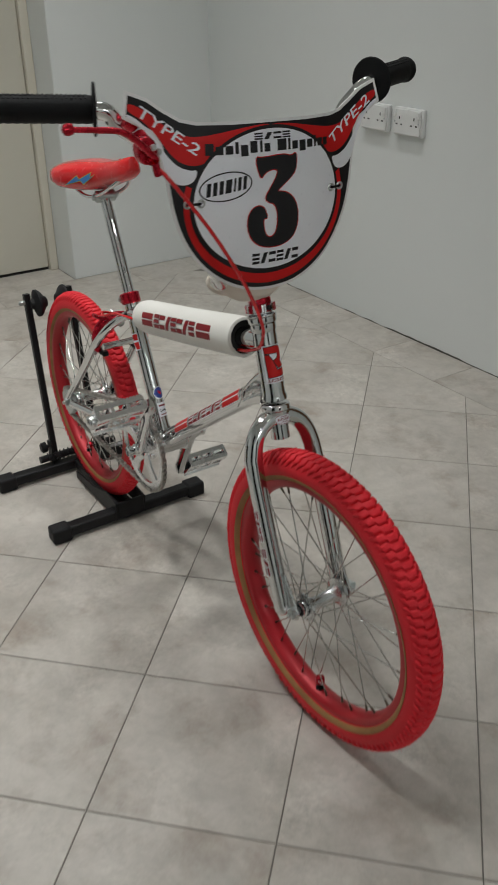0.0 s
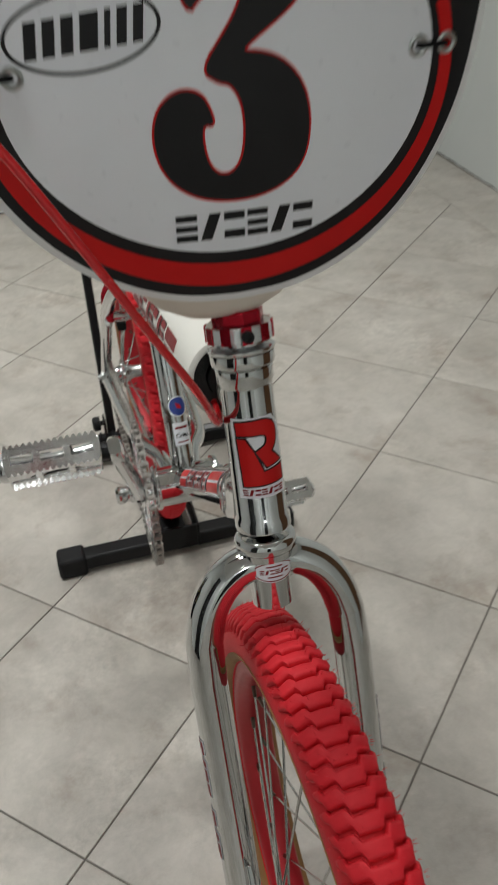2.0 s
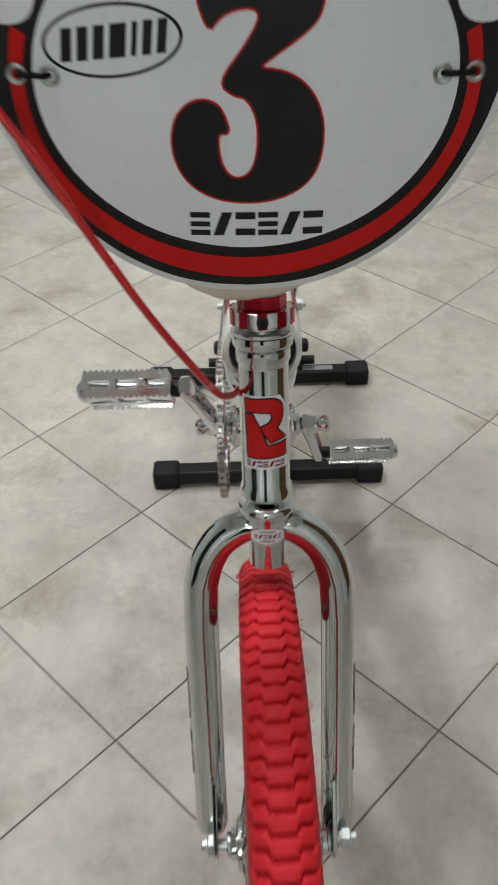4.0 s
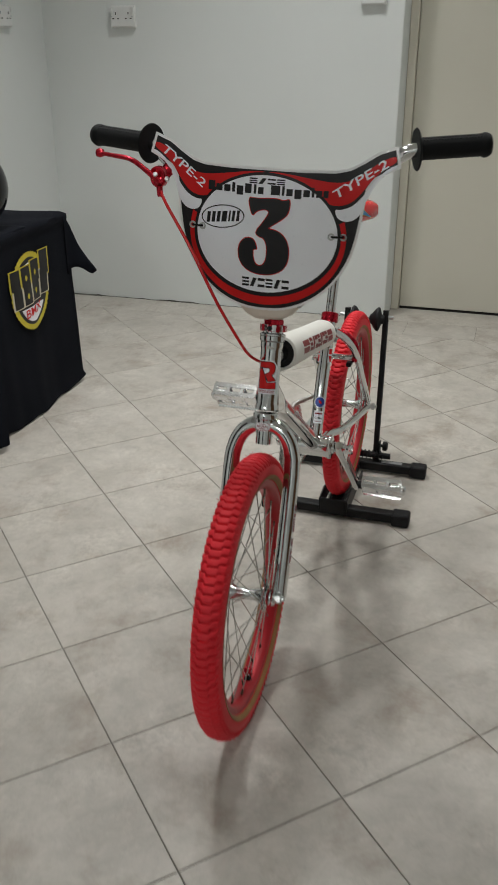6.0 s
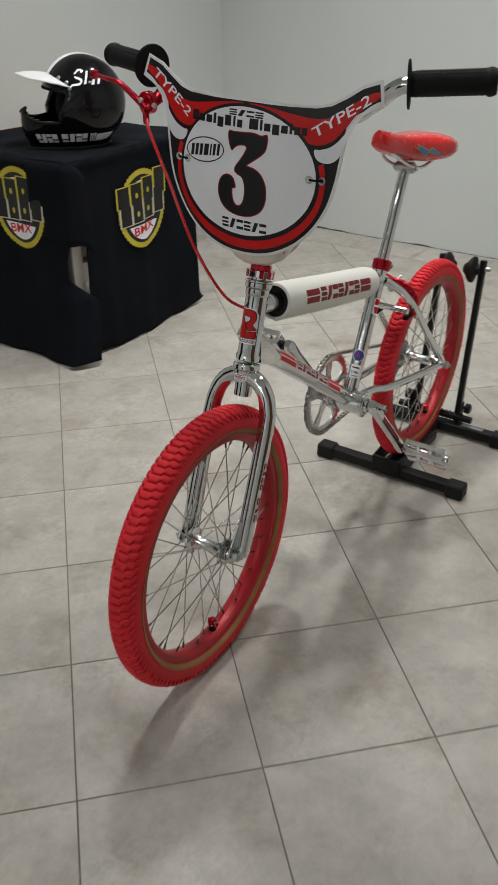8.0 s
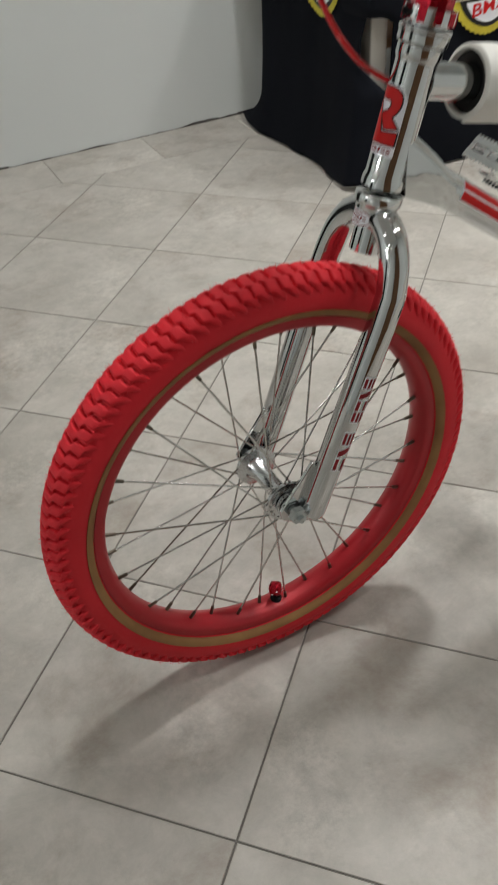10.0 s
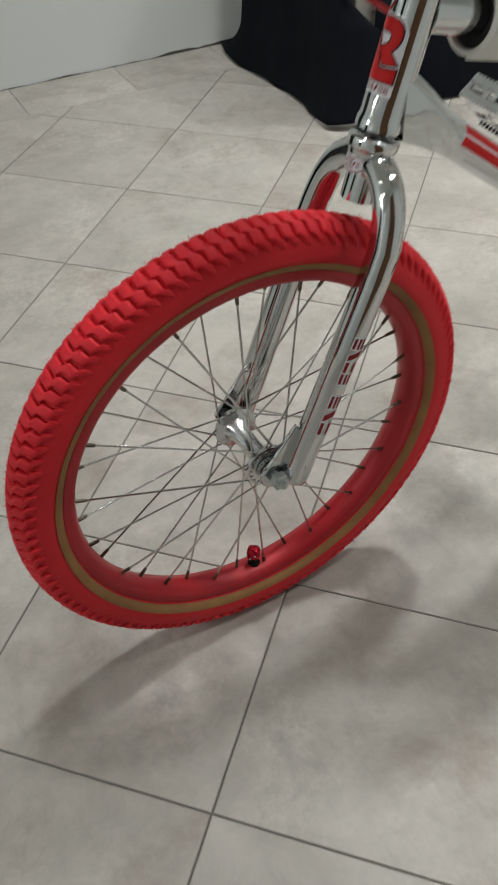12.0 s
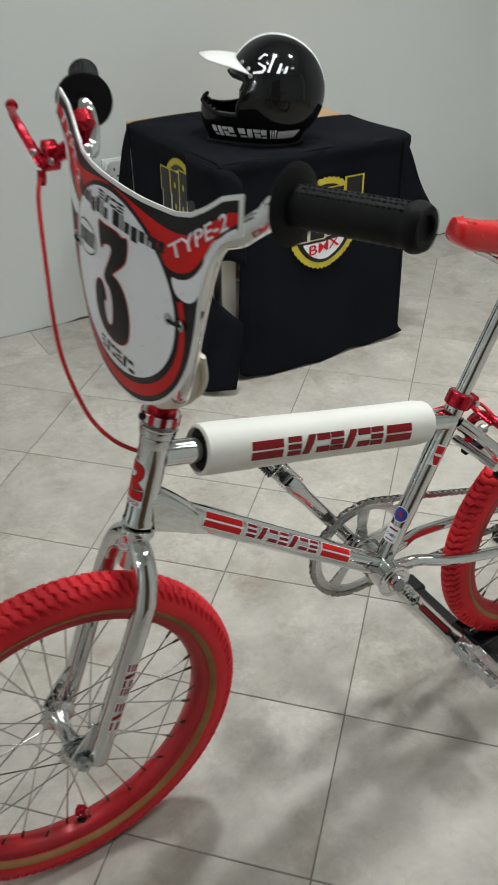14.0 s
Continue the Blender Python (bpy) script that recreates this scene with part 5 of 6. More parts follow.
def pedal(c, s, tilt):
    """Bear-trap pedal: toothed plates fore and aft, end plates, a hollow body on its spindle."""
    m = Matrix.Translation(c + V((0, s * 0.064, 0))) @ pose(0, 0, 0, 0, tilt, 0)
    ob = part("pedal", Geo().lathe([(0.011, -0.046), (0.013, -0.044), (0.010, -0.02), (0.009, 0.0), (0.010, 0.02), (0.013, 0.044), (0.011, 0.046)], (0, 0, 0), (0, 1, 0), 18), pedal_alloy, bike, "polished alloy bear-trap pedal", at=m)
    def rail(top):
        """Toothed rail along y; top is +1 or -1."""
        out = [(-0.046, 0.0050 * top), (-0.046, 0.0125 * top)]
        for k in range(15):
            x = -0.046 + k * 0.092 / 15
            out += [(x + 0.0012, 0.0158 * top), (x + 0.0034, 0.0158 * top), (x + 0.0052, 0.0125 * top)]
        return out + [(0.046, 0.0125 * top), (0.046, 0.0050 * top)]
    for e in (-1, 1):
        for top in (-1, 1):
            part("cage_rail", Geo().prism(rail(top), lambda u, v, w, e=e: V((e * w, u, v)), 0.0270, 0.0295), pedal_alloy, ob)
            part("deck_strip", Geo().box((e * 0.0215, 0, top * 0.0112), (0.0135, 0.092, 0.0026)), pedal_alloy, ob, bevel=0.0008)
        for y in (-0.044, -0.015, 0.015, 0.044):
            part("cage_post", Geo().box((e * 0.0262, y, 0), (0.0040, 0.0075, 0.0210)), pedal_alloy, ob, bevel=0.001)
        for y in (-0.0165, 0.0165):
            for top in (-1, 1):
                part("cage_rib", Geo().box((e * 0.012, y, top * 0.0105), (0.022, 0.0075, 0.0026)), pedal_alloy, ob, bevel=0.0008)
        part("end_plate", Geo().box((0, e * 0.0455, 0), (0.056, 0.0035, 0.0250)), pedal_alloy, ob, bevel=0.0015)
    part("dust_cap", Geo().lathe([(0.0125, 0.046), (0.0130, 0.049), (0.0115, 0.054), (0.0085, 0.0565), (0.003, 0.0575)], (0, 0, 0), (0, s, 0), 20), alloy, ob)
    part("pedal_spindle", Geo().lathe([(0.0065, -0.064), (0.0095, -0.060), (0.0095, -0.050), (0.0075, -0.044)], (0, 0, 0), (0, s, 0), 14), black_paint, ob)


pedal(crank(1), 1, -48)
pedal(crank(-1), -1, -50)

SPROCKET = AX_R + V((0, ring_y, 0))
part("freewheel", Geo().lathe([(0.012, -0.008), (0.028, -0.006), (0.0315, -0.0015), (0.0315, 0.0015), (0.028, 0.006), (0.012, 0.010)], SPROCKET, (0, 1, 0), 32), steel, bike, "small steel freewheel sprocket")
ca, cb = BB + V((0, ring_y, 0)), SPROCKET
d = cb - ca
r0, r1 = 0.0895, 0.0335
base = math.atan2(d.z, d.x)
off = math.acos((r0 - r1) / d.length)
path = []
for k in range(61):
    a = base + off + (2 * math.pi - 2 * off) * k / 60
    path.append(ca + V((math.cos(a), 0, math.sin(a))) * r0)
for k in range(25):
    a = base - off + 2 * off * k / 24
    path.append(cb + V((math.cos(a), 0, math.sin(a))) * r1)
lens = [0.0]
loop = path + [path[0]]
for p, q in zip(loop, loop[1:]):
    lens.append(lens[-1] + (q - p).length)
total = lens[-1]
count = int(total / 0.0127) // 2 * 2


def along(s):
    s %= total
    for i in range(len(lens) - 1):
        if lens[i + 1] >= s:
            k = (s - lens[i]) / max(1e-9, lens[i + 1] - lens[i])
            return loop[i].lerp(loop[i + 1], k)


def link_geo(wide):
    g, n = Geo(), 0.0127
    ys = 0.0033 if wide else 0.0021
    for s in (-1, 1):
        outline2 = [(-0.0036, 0), (-0.0026, 0.0036), (0.001, 0.0040), (n / 2, 0.0028), (n - 0.001, 0.0040), (n + 0.0026, 0.0036), (n + 0.0036, 0), (n + 0.0026, -0.0036), (n - 0.001, -0.0040), (n / 2, -0.0028), (0.001, -0.0040), (-0.0026, -0.0036)]
        g.prism(outline2, lambda u, v, w: V((u, w, v)), s * ys, s * (ys + 0.0010))
    if wide:
        for x in (0, n):
            g.lathe([(0.0018, -0.0050), (0.0018, 0.0050)], (x, 0, 0), (0, 1, 0), 8)
    else:
        for x in (0, n):
            g.lathe([(0.0038, -0.0020), (0.0038, 0.0020)], (x, 0, 0), (0, 1, 0), 10)
    return g


links = [mesh_of("chain_link", link_geo(w), chain_steel) for w in (False, True)]
chain = part("chain", links[0], chain_steel, bike, "steel bicycle chain")
for k in range(count):
    p, q = along(k * total / count), along((k + 1) * total / count)
    a = math.degrees(math.atan2(-(q - p).z, (q - p).x))
    m = Matrix.Translation(p) @ pose(0, 0, 0, 0, a, 0)
    if k == 0:
        chain.matrix_basis = m
        first = m.inverted()
    else:
        part("chain_link", links[k % 2], chain_steel, chain, at=first @ m)

# ---- wheel stand ----
stand = thing("bicycle_stand", pose(-0.957, -0.026, 0), "black steel floor stand holding the rear wheel", "bicycle stand")


def rounded(name, c, size, mat, parent, bevel, label="", turn=None):
    return part(name, Geo().box(c, size, turn), mat, parent, label, bevel=bevel)


for x, ya, yb in ((0.100, -0.185, 0.190), (-0.185, -0.212, 0.200)):
    rounded("cross_bar", (x, (ya + yb) / 2, 0.020), (0.030, yb - ya, 0.026), black_paint, stand, 0.004)
    for y, s in ((ya, -1), (yb, 1)):
        rounded("rubber_foot", (x, y - s * 0.012, 0.0185), (0.040, 0.046, 0.037), cap_plastic, stand, 0.006)
rounded("spine", (-0.046, 0, 0.021), (0.262, 0.040, 0.022), black_paint, stand, 0.003)
for s in (-1, 1):
    poly = [(0.118, 0.010), (0.118, 0.055), (0.060, 0.062), (-0.010, 0.040), (-0.120, 0.030), (-0.120, 0.010)]
    part("wheel_cradle", Geo().prism(poly, lambda u, v, w, s=s: V((u, s * w, v)), 0.034, 0.038), black_paint, stand, bevel=0.001)
rounded("cradle_front", (0.116, 0, 0.034), (0.006, 0.068, 0.044), black_paint, stand, 0.002)
for s in (-1, 1):
    foot, top = V((-0.200, s * 0.060, 0.034)), V((-0.268, s * 0.054, 0.462))
    lean = (top - foot).normalized()
    side = V((0, 1, 0))
    face = lean.cross(side).normalized()
    g = Geo().skin([[p + face * (i * 0.0095) + side * (j * 0.0075) for i, j in ((-1, -0.7), (-0.7, -1), (0.7, -1), (1, -0.7), (1, 0.7), (0.7, 1), (-0.7, 1), (-1, 0.7))] for p in (foot, foot.lerp(top, 0.5), top - lean * 0.006, top)])
    upright = part("upright", g, black_paint, stand, sharp=30)
    part("upright_bolt", Geo().lathe([(0.006, -0.004), (0.006, 0.014), (0.003, 0.016)], top - lean * 0.020 + V((0, s * 0.006, 0)), (0, s, 0), 12), steel, upright)
    part("tyre_roller", Geo().lathe([(0.007, 0.010), (0.012, 0.012), (0.016, 0.018), (0.028, 0.026), (0.033, 0.032), (0.033, 0.037), (0.014, 0.044), (0.010, 0.052)], top - lean * 0.022 + V((0.014, -s * 0.054, 0)), (0, s, 0), 28), cap_plastic, stand, "black rubber wheel roller")
    part("hinge_knob", Geo().lathe([(0.005, 0.0), (0.005, 0.010), (0.014, 0.011), (0.014, 0.022), (0.010, 0.025)], (-0.206, s * 0.068, 0.074), (0, s, 0), 10), black_paint, stand)
    part("hinge_plate", Geo().box((-0.196, s * 0.071, 0.060), (0.030, 0.004, 0.062)), black_paint, stand, bevel=0.0015)
part("hinge_bar", Geo().sweep([(-0.190, -0.104, 0.050), (-0.190, 0.104, 0.050)], 0.009, 12), black_paint, stand)
pts = [V((-0.190 + 0.012 * math.cos(k * 0.9), -0.085 + k * 0.0016, 0.050 + 0.012 * math.sin(k * 0.9))) for k in range(106)]
part("spring", Geo().sweep(pts, 0.0016, 6), black_paint, stand)
rounded("label_strip", (-0.185, 0.110, 0.0335), (0.014, 0.060, 0.0012), grey_print, stand, 0.0004, "pale label strip")

# ---- table with draped shirts ----
TX0, TX1, TY0, TY1, TZ = -1.535, -0.945, -1.690, -1.135, 0.612
table = thing("side_table", pose((TX0 + TX1) / 2, (TY0 + TY1) / 2, 0), "small square pine-topped table against the wall", "table")
tw, td = TX1 - TX0, TY1 - TY0
rounded("tabletop", (0, 0, TZ - 0.0125), (tw, td, 0.025), wood, table, 0.004, "pale pine tabletop")
for sx in (-1, 1):
    for sy in (-1, 1):
        rounded("leg", (sx * (tw / 2 - 0.035), sy * (td / 2 - 0.035), (TZ - 0.025) / 2), (0.045, 0.045, TZ - 0.025), leg_white, table, 0.003)
rounded("lower_shelf", (0, 0, 0.300), (tw - 0.09, td - 0.09, 0.022), wood, table, 0.003, "pine lower shelf")
for sy in (-1, 1):
    rounded("apron", (0, sy * (td / 2 - 0.035), TZ - 0.06), (tw - 0.12, 0.02, 0.07), leg_white, table, 0.002)


def edge_at(profile, t):
    return float(np.interp(t, [a for a, _ in profile], [b for _, b in profile]))


def shirt(m, half, depth, seed, label, flare, low, high, wrap=0.0):
    """A shirt over a table edge: local x across, y out from the table's face, z up from the floor.
    low and high: how far its edges at -x and +x stand out, from the table's edge (0) to the floor (1).
    wrap: how far its foot at -x folds back round the table's corner."""
    ob = thing("draped_shirt", m, label, "shirt", "shirts on the table")
    rng = random.Random(seed)
    ph = [rng.uniform(0, 6.28) for _ in range(6)]
    nx, nz = 56, 72
    verts = []
    total = depth + TZ + 0.004

    def sag(u, t):
        fold = 0.0055 * math.sin(4.5 * u + ph[3]) + 0.0026 * math.sin(9 * u + ph[4] + 2 * t) + 0.0010 * math.sin(21 * u + ph[5])
        return fold * min(1, t * 2.2) + flare * t ** 2.4 + 0.004 * math.sin(5 * t + 3 * u + ph[2]) * t

    for j in range(nz + 1):
        s = total * j / nz
        for i in range(nx + 1):
            u = -1 + 2 * i / nx
            t = max(0.0, (s - depth) / (total - depth))
            x = u * half + (edge_at(high, t) * u ** 3 if u > 0 else edge_at(low, t) * u ** 3)
            if s < depth:
                y, z = -(depth - s), TZ + 0.006 + 0.004 * math.sin(9 * u + ph[0]) * math.sin(s * 14 + ph[1])
            else:
                y = 0.010 + sag(u, t) + 0.006 * math.exp(-((t - 0.02) / 0.03) ** 2) - wrap * max(0, -u - 0.91) / 0.09 * min(1, max(0, (t - 0.56) / 0.12)) + 0.16 * wrap * t ** 3 * math.exp(-((u + 0.92) / 0.20) ** 2)
                z = max(0.003 + 0.002 * (1 + math.sin(11 * u)), (TZ + 0.004) * (1 - t) + 0.010 * (u * u) * t)
                z += 0.012 * max(0, t - 0.93) / 0.07 * abs(u) ** 6
            verts.append((x, y, z))
    faces = [(j * (nx + 1) + i, j * (nx + 1) + i + 1, (j + 1) * (nx + 1) + i + 1, (j + 1) * (nx + 1) + i) for j in range(nz) for i in range(nx)]
    body = part("shirt_body", Geo().add(verts, faces), shirt_black, ob, sharp=80)
    body.modifiers.new("cloth", "SOLIDIFY").thickness = 0.003

    def chest(u, v, w):
        t = 1 - v / TZ
        return V((u, 0.0145 + sag(u / half, max(0, t)) + w, v))
    return ob, chest


def sleeve(ob, path, drop0, drop1):
    """A short sleeve hanging along a line of points; its hem falls from drop0 to drop1 metres below the line."""
    pts = smooth_path(path, 5)
    n, rows = len(pts) - 1, []
    for k, p in enumerate(pts):
        f = k / n
        hem = drop0 + (drop1 - drop0) * f
        rows.append([p - V((0, 0, hem * q / 10)) + V((0, 0.006 * math.sin(q * 0.5 + f * 7) * f, 0)) for q in range(11)])
    faces = [(k * 11 + i, k * 11 + i + 1, (k + 1) * 11 + i + 1, (k + 1) * 11 + i) for k in range(n) for i in range(10)]
    sl = part("sleeve", Geo().add([p for r in rows for p in r], faces), shirt_black, ob, sharp=80)
    sl.modifiers.new("cloth", "SOLIDIFY").thickness = 0.004


def emblem(ob, chest, cx, cz, kx, k):
    """The shirts' round-topped emblem as plain shapes: a toothed yellow rim, dark plates edged cream, a white foot and a red bar."""
    cc = [("u", cx + i * 0.014) for i in range(-9, 10)] + [("v", cz + i * 0.012) for i in range(-12, 13)]

    def lay(name, polys, mat, w, label=""):
        marks(name, polys, chest, mat, w, cc, ob, label)
    rim = []
    for i in range(96):
        a = 2 * math.pi * i / 96
        r = 1.0 + (0.035 if i % 2 else 0.0)
        rim.append((cx + 0.072 * kx * r * math.cos(a), cz + 0.100 * k * r * math.sin(a)))
    lay("emblem_rim", [rim], yellow_print, 0.0012, "yellow toothed emblem rim")
    lay("emblem_field", [ellipse(cx, cz, 0.062 * kx, 0.088 * k, 50)], black_print, 0.0018)
    lay("emblem_foot", [ellipse(cx, cz - 0.010 * k, 0.050 * kx, 0.070 * k, 30, radians(205), radians(335))], white_print, 0.0024)
    lay("emblem_top", [ellipse(cx, cz + 0.03 * k, 0.045 * kx, 0.045 * k, 30, radians(20), radians(160))], white_print, 0.0022)
    for z0, z1, n, wd in ((0.014, 0.060, 4, 0.076), (-0.034, 0.010, 4, 0.070)):
        outer, inner, fill = [], [], []
        for i in range(n):
            a, b = -wd + 2 * wd * i / n, -wd + 2 * wd * (i + 1) / n
            up = 0.026 * (1 - i / (n - 1)) + (0.007 if i in (0, n - 1) else 0)
            outer.append([(cx + (a - 0.001) * kx, cz + (z0 - 0.003 + up * 0.4) * k), (cx + (b + 0.001) * kx, cz + (z0 - 0.003 + up * 0.4) * k), (cx + (b + 0.001) * kx, cz + (z1 + 0.003 + up) * k), (cx + (a - 0.001) * kx, cz + (z1 + 0.003 + up) * k)])
            inner.append([(cx + (a + 0.003) * kx, cz + (z0 + up * 0.4) * k), (cx + (b - 0.003) * kx, cz + (z0 + up * 0.4) * k), (cx + (b - 0.003) * kx, cz + (z1 + up) * k), (cx + (a + 0.003) * kx, cz + (z1 + up) * k)])
            mid, dz = (a + b) / 2, z0 + up * 0.6 + 0.020
            fill.append(ellipse(cx + mid * kx, cz + dz * k, 0.0042 * kx, 0.0075 * k, 12))
        lay("emblem_edge", outer, yellow_print if z0 > 0 else cream_print, 0.0030)
        lay("emblem_plate", inner, black_print, 0.0038, "dark emblem plates")
        lay("emblem_slot", [f for i, f in enumerate(fill) if i in (1, 2)], yellow_print, 0.0044)
    me = text_outline_mesh("BMX", 0.040 * k, 0.070 * kx)
    for v in me.vertices:
        v.co = (cx - v.co.x * 0.95, cz - 0.052 * k + v.co.y * 0.8 + v.co.x * 0.10, 0)
    part("emblem_lettering", layer_mesh("emblem_lettering", [], chest, red_print, 0.0036, cc, me), red_print, ob, "red lettering BMX")


sh1, chest1 = shirt(pose((TX0 + TX1) / 2 - 0.002, TY1, 0, 0, 0, 0), 0.297, 0.27, 4, "black T-shirt with yellow emblem draped over the table front", 0.010,
                    [(0, 0), (0.33, 0.008), (0.8, 0.016), (0.95, 0.018), (1, 0.036)], [(0, 0), (0.25, -0.030), (0.4, -0.060), (0.77, -0.052), (1, -0.056)])
sleeve(sh1, [(-0.275, 0.012, TZ + 0.004), (-0.297, 0.022, TZ - 0.040), (-0.318, 0.046, TZ - 0.110), (-0.346, 0.080, TZ - 0.198)], 0.205, 0.012)
emblem(sh1, chest1, -0.022, 0.420, 1.60, 1.22)
sh2, chest2 = shirt(pose(TX1, (TY0 + TY1) / 2 - 0.004, 0, 0, 0, -90), 0.290, 0.34, 9, "black T-shirt with yellow emblem draped over the table side", 0.046,
                    [(0, 0), (0.40, 0.0), (0.46, -0.012), (0.56, -0.008), (0.66, 0.050), (1, 0.066)], [(0, -0.055), (0.44, -0.070), (0.84, -0.120), (0.93, -0.070), (1, 0.005)], wrap=0.075)
sleeve(sh2, [(0.215, 0.016, TZ + 0.004), (0.245, 0.022, TZ - 0.060), (0.285, 0.028, TZ - 0.150), (0.322, 0.030, TZ - 0.262)], 0.262, 0.012)
sleeve(sh2, [(-0.150, 0.020, TZ + 0.004), (-0.262, 0.022, TZ + 0.004), (-0.300, 0.014, TZ + 0.002), (-0.312, -0.020, TZ - 0.006), (-0.313, -0.058, TZ - 0.040)], 0.240, 0.226)
emblem(sh2, chest2, -0.100, 0.470, 1.45, 1.20)

# ---- helmet ----
helmet = thing("motocross_helmet", pose(-1.180, -1.262, 0.622 + 0.1205, 0, 0, -33) @ Matrix.Diagonal((1.0, 0.99, 0.985, 1.0)), "glossy black full-face helmet with white peak, on the table", "helmet")


def shell_point(az, el, grow_by=0.0):
    """az from straight ahead (+x), el from level."""
    c, s = math.cos(el), math.sin(el)
    x, y, z = c * math.cos(az), c * math.sin(az), s
    rx = 0.136 if x < 0 else 0.118
    p = V((x * rx, y * 0.122, z * (0.138 if z > 0 else 0.130)))
    f = max(0, math.cos(az)) ** 1.6
    p.x += (0.068 + 0.05 * max(0, -s - 0.2)) * f * min(1, max(0, (0.22 - s) / 0.36))
    p.y *= 1 - 0.20 * f * min(1, max(0, (0.1 - s) / 0.5))
    return p * (1 + grow_by)


def chin_edge(az):
    return -0.34 + 0.30 * max(0, 1 - abs(az) / 0.75) ** 1.4


def in_face(az, el):
    return abs(az) < 1.0 and chin_edge(az) < el < 0.36 - 0.05 * abs(az)


g = Geo()
nu, nv = 96, 48
idx = {}
for j in range(nv + 1):
    el = -0.96 + (math.pi / 2 + 0.96 - 0.02) * j / nv
    for i in range(nu):
        az = -math.pi + 2 * math.pi * i / nu
        idx[i, j] = len(g.v)
        p = shell_point(az, el)
        if j == 0:
            p.z = -0.122
        g.v.append(tuple(p))
for j in range(nv):
    for i in range(nu):
        az, el = -math.pi + 2 * math.pi * (i + 0.5) / nu, -0.96 + (math.pi / 2 + 0.94) * (j + 0.5) / nv
        if not in_face(az, el):
            g.f.append((idx[i, j], idx[(i + 1) % nu, j], idx[(i + 1) % nu, j + 1], idx[i, j + 1]))
g.f.append(tuple(idx[i, nv] for i in range(nu)))
shell = part("shell", g, helmet_black, helmet, sharp=50)
sol = shell.modifiers.new("shell", "SOLIDIFY")
sol.thickness, sol.offset = 0.012, -1
rows = [[shell_point(1.10 + (2 * math.pi - 2.20) * i / 40, el, -0.15) for i in range(41)] for el in [-0.9 + 2.3 * k / 16 for k in range(17)]]
lin = part("liner", Geo().add([p for r in rows for p in r], [(j * 41 + i, j * 41 + i + 1, (j + 1) * 41 + i + 1, (j + 1) * 41 + i) for j in range(16) for i in range(40)]), liner, helmet, "dark padded liner", sharp=80)
lin.modifiers.new("padding", "SOLIDIFY").thickness = 0.014


def shell_face(u, v, w):
    """u: azimuth, v: elevation in radians."""
    return shell_point(u, v, w / 0.13)


hc = [("u", k * 0.12) for k in range(-26, 27)] + [("v", k * 0.10) for k in range(-9, 16)]
for s in (1, -1):
    blocks = word_blocks(0.50, 0.92, -0.92, -0.62, 4, "bold") + word_blocks(0.98, 1.48, -0.92, -0.62, 4, "bold")
    bars = [[(a, -0.92), (a + 0.035, -0.92), (a + 0.045, -0.62), (a + 0.01, -0.62)] for a in (1.54, 1.60, 1.66)] + [[(1.73, -0.92), (2.30, -0.92), (2.31, -0.66), (1.74, -0.66)]]
    marks("shell_logo", [[(s * u, v) for u, v in q] for q in blocks + bars], shell_face, white_print, 0.0008, hc, helmet, "white logo blocks and stripes")
    strokes = [[(1.18, 0.72), (1.34, 0.84), (1.46, 0.82), (1.45, 0.78), (1.34, 0.79), (1.24, 0.70)], [(1.22, 0.66), (1.42, 0.60), (1.44, 0.54), (1.36, 0.46), (1.12, 0.44), (1.12, 0.48), (1.34, 0.51), (1.37, 0.56), (1.20, 0.63)],
               [(1.46, 0.48), (1.60, 0.78), (1.66, 0.78), (1.53, 0.48)], [(1.66, 0.46), (1.76, 0.64), (1.82, 0.64), (1.73, 0.46)], [(1.80, 0.46), (1.88, 0.58), (1.94, 0.58), (1.87, 0.46)]]
    marks("script_stroke", [[(s * u, v) for u, v in q] for q in strokes], shell_face, white_print, 0.0008, hc, helmet, "white slanted painted strokes")
    part("face_trim", Geo().sweep([shell_point(s * a, e) for a, e in [(k * 0.1, chin_edge(k * 0.1)) for k in range(10)] + [(1.0, -0.32), (1.02, -0.2), (1.02, 0.0), (1.01, 0.25), (0.92, 0.32), (0.5, 0.34), (0.0, 0.36)]], 0.0045, 8), black_rubber, helmet)
    for a, e in ((0.98, 0.52), (0.70, 0.62), (1.08, 0.40)):
        d = shell_point(s * a, e)
        part("peak_stud", Geo().lathe([(0.006, -0.001), (0.006, 0.002), (0.004, 0.0035)], d, d.normalized(), 14), steel, helmet)
rows = []
for k in range(41):
    f = radians(36 + 132 * k / 40)
    row = [V((math.cos(f), 0.12 * i / 3, math.sin(f))) for i in range(-3, 4)]
    rows += [shell_point(math.atan2(d.y, d.x), math.atan2(d.z, math.hypot(d.x, d.y)), 0.007) for d in row]
stripe = part("shell_stripe", Geo().add(rows, [(k * 7 + i, k * 7 + i + 1, k * 7 + i + 8, k * 7 + i + 7) for k in range(40) for i in range(6)]), white_print, helmet, "white stripe over the crown", sharp=80)
stripe.modifiers.new("paint", "SOLIDIFY").thickness = 0.0012
rows = []
for k in range(9):
    f = k / 8
    row = []
    for i in range(17):
        u = -1 + i / 8
        a = u * 1.10
        b = shell_point(a, 0.42 + 0.26 * (1 - u * u), 0.015)
        tip = V((0.186 - 0.026 * u * u, 0.054 * u, 0.092 - 0.008 * u * u))
        row.append(b.lerp(tip, f) + V((0, 0, 0.005 * math.sin(math.pi * f) * (1 - u * u))))
    rows.append(row)
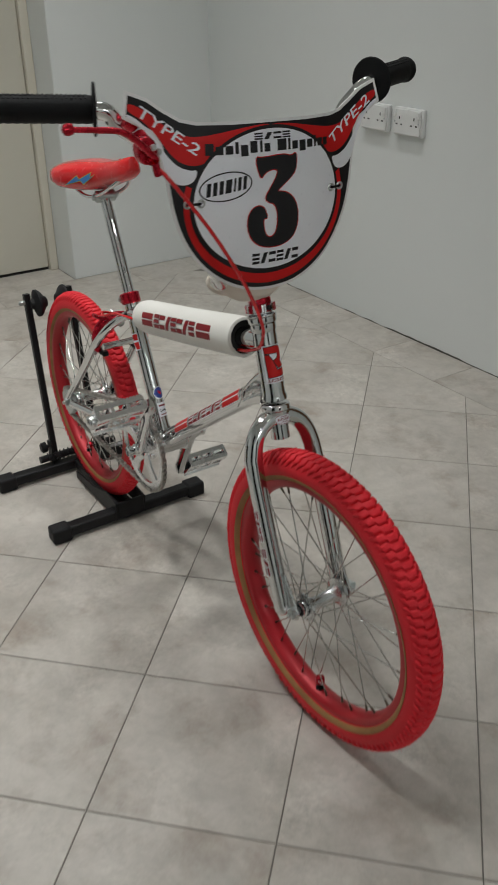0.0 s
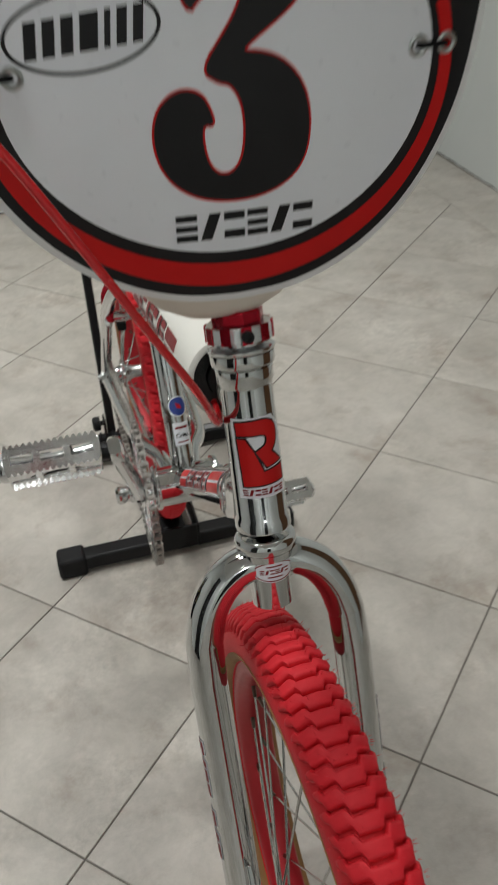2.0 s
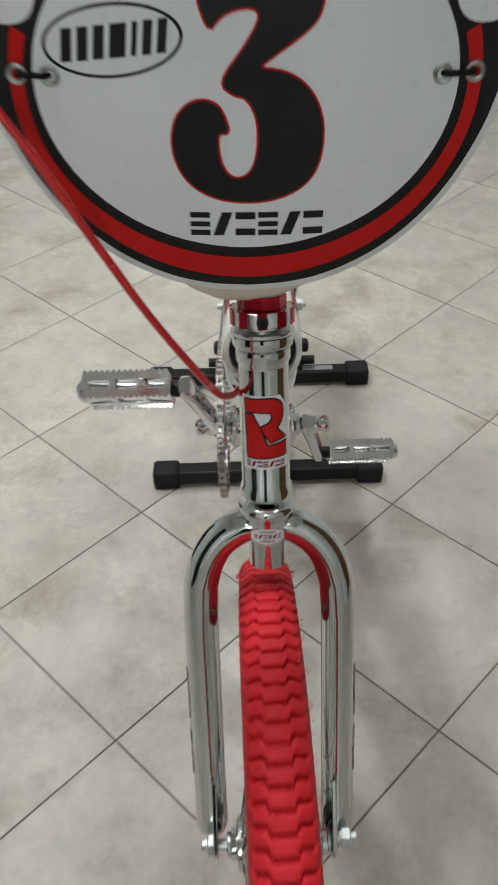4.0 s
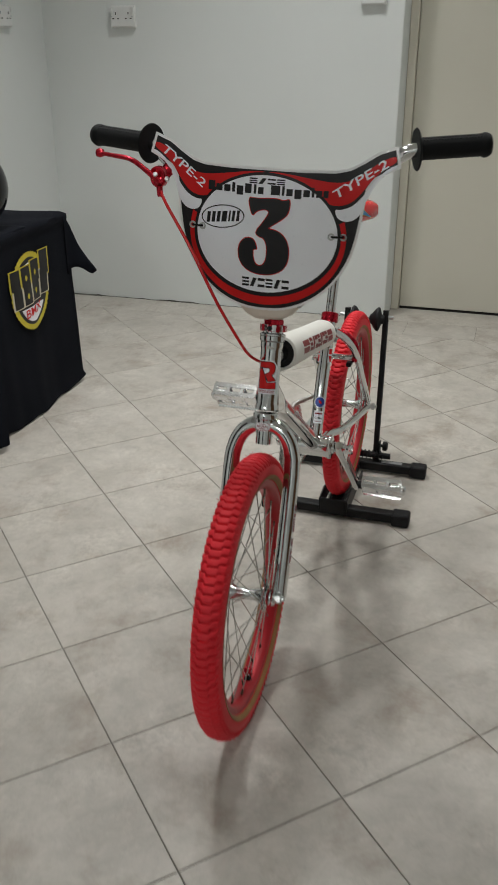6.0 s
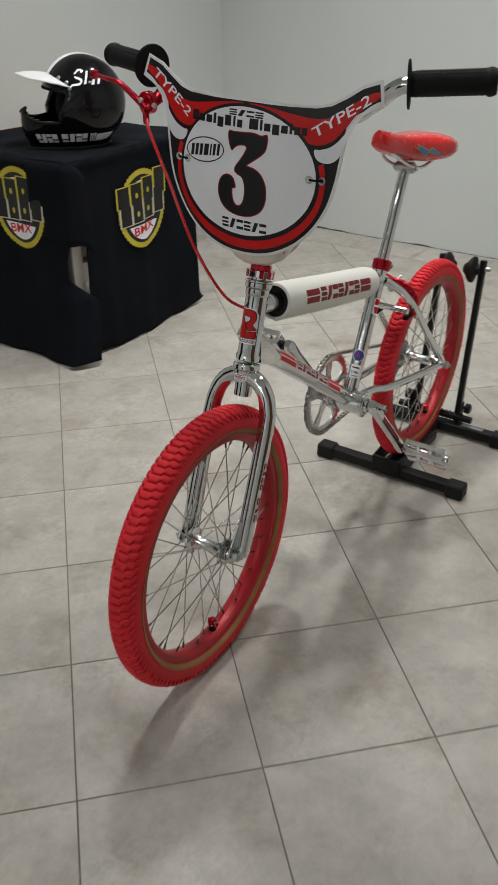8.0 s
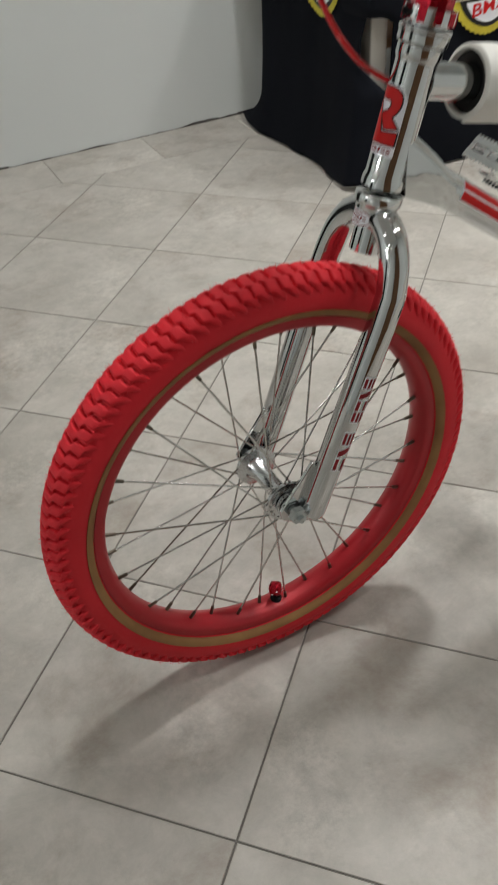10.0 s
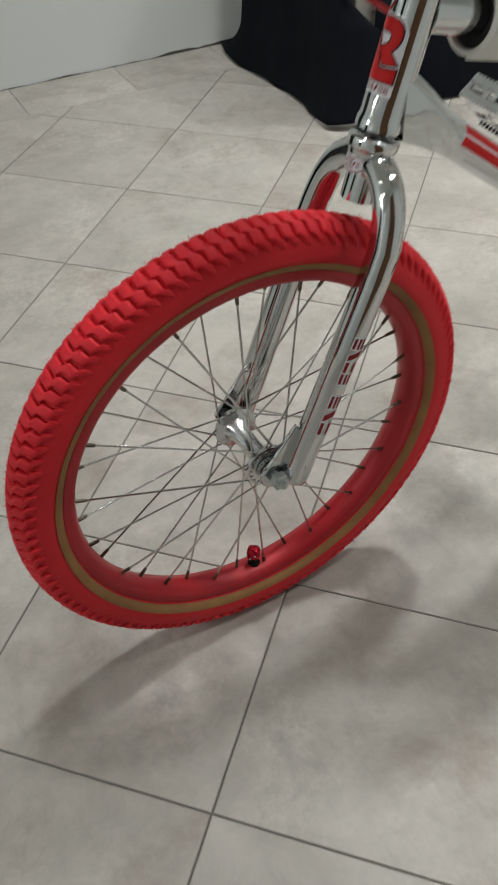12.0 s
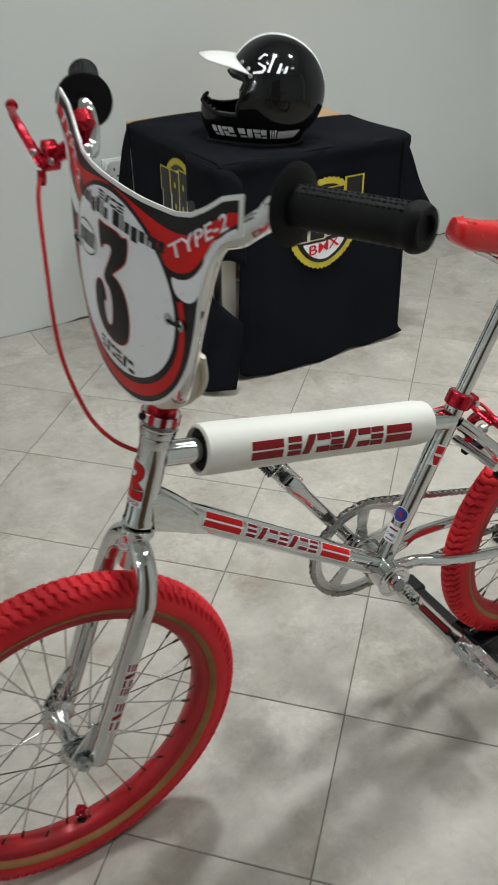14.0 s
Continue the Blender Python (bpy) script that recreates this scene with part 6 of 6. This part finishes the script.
g = Geo().add([p for r in rows for p in r], [(k * 17 + i, k * 17 + i + 1, (k + 1) * 17 + i + 1, (k + 1) * 17 + i) for k in range(8) for i in range(16)])
peak = part("peak", g, plate_plastic, helmet, "white plastic peak", sharp=60)
peak.modifiers.new("peak", "SOLIDIFY").thickness = 0.003
part("rim_trim", Geo().sweep([(shell_point(2 * math.pi * k / 60, -0.955).x, shell_point(2 * math.pi * k / 60, -0.955).y, -0.122) for k in range(60)], 0.005, 8, closed=True), black_rubber, helmet)

# ---- floor tiles, laid on the diagonal inside a straight border ----
S, GAP, BORDER = 0.300, 0.0024, 0.186
X0, X1, Y0, Y1 = WALL_BACK + BORDER, WALL_FRONT - BORDER, WALL_LEFT + BORDER, WALL_RIGHT - BORDER


def tile_geo(poly, gap=GAP):
    """A tile from its outline, with a small rounded arris."""
    n = len(poly)
    low, high = inset(poly, gap / 2), inset(poly, gap / 2 + 0.0007)
    vs = [(x, y, -0.006) for x, y in low] + [(x, y, -0.0006) for x, y in low] + [(x, y, 0.0) for x, y in high]
    fs = [(i, (i + 1) % n, n + (i + 1) % n, n + i) for i in range(n)] + [(n + i, n + (i + 1) % n, 2 * n + (i + 1) % n, 2 * n + i) for i in range(n)] + [tuple(range(2 * n, 3 * n))]
    return Geo().add(vs, fs)


def clip(poly, lo, hi):
    for axis, value, keep in ((0, lo[0], 1), (0, hi[0], -1), (1, lo[1], 1), (1, hi[1], -1)):
        out = []
        for i in range(len(poly)):
            a, b = poly[i - 1], poly[i]
            da, db = (a[axis] - value) * keep, (b[axis] - value) * keep
            if (da < 0) != (db < 0):
                t = da / (da - db)
                out.append((a[0] + (b[0] - a[0]) * t, a[1] + (b[1] - a[1]) * t))
            if db >= 0:
                out.append(b)
        poly = out
        if not poly:
            return []
    clean = []
    for p in poly:
        if not clean or math.hypot(p[0] - clean[-1][0], p[1] - clean[-1][1]) > 0.002:
            clean.append(p)
    if len(clean) > 2 and math.hypot(clean[0][0] - clean[-1][0], clean[0][1] - clean[-1][1]) < 0.002:
        clean.pop()
    return clean


def corner(i, j):
    return ((i - j - 0.70) * S / 2 ** 0.5, (i + j - 2.13) * S / 2 ** 0.5)


full = None
for i in range(-16, 18):
    for j in range(-16, 18):
        quad = [corner(i, j), corner(i + 1, j), corner(i + 1, j + 1), corner(i, j + 1)]
        cut = clip(quad, (X0, Y0), (X1, Y1))
        if len(cut) < 3:
            continue
        area = abs(sum(cut[k - 1][0] * cut[k][1] - cut[k][0] * cut[k - 1][1] for k in range(len(cut)))) / 2
        if area < 0.0012:
            continue
        c = corner(i + 0.5, j + 0.5)
        if area > S * S * 0.999:
            if full is None:
                full = mesh_of("tile", tile_geo([(x - c[0], y - c[1]) for x, y in quad]), tile_mat, smooth=False)
            part("tile", full, tile_mat, floor, at=Matrix.Translation((*c, 0)))
        else:
            part("tile", tile_geo([(x - c[0], y - c[1]) for x, y in cut]), tile_mat, floor, at=Matrix.Translation((*c, 0)), smooth=False)
for y0, y1, start in ((Y1, WALL_RIGHT, -0.24), (WALL_LEFT, Y0, -0.11)):
    x = X0 - BORDER + ((start - X0) % 0.29) - 0.29
    while x < WALL_FRONT:
        q = clip([(x, y0), (x + 0.29, y0), (x + 0.29, y1), (x, y1)], (WALL_BACK, y0), (WALL_FRONT, y1))
        if len(q) > 2 and max(p[0] for p in q) - min(p[0] for p in q) > 0.02:
            c = (x + 0.145, (y0 + y1) / 2)
            part("border_tile", tile_geo([(a - c[0], b - c[1]) for a, b in q], 0.0013), tile_mat, floor, at=Matrix.Translation((*c, 0)), smooth=False)
        x += 0.29
for x0, x1 in ((WALL_BACK, X0), (X1, WALL_FRONT)):
    y = Y0
    while y < Y1 - 0.01:
        y2 = min(Y1, y + 0.30)
        c = ((x0 + x1) / 2, (y + y2) / 2)
        part("border_tile", tile_geo([(a - c[0], b - c[1]) for a, b in ((x0, y), (x1, y), (x1, y2), (x0, y2))], 0.0013), tile_mat, floor, at=Matrix.Translation((*c, 0)), smooth=False)
        y = y2
part("door_tile", tile_geo([(WALL_BACK - T, DOOR_Y0), (WALL_BACK, DOOR_Y0), (WALL_BACK, DOOR_Y1), (WALL_BACK - T, DOOR_Y1)]), tile_mat, floor, smooth=False)
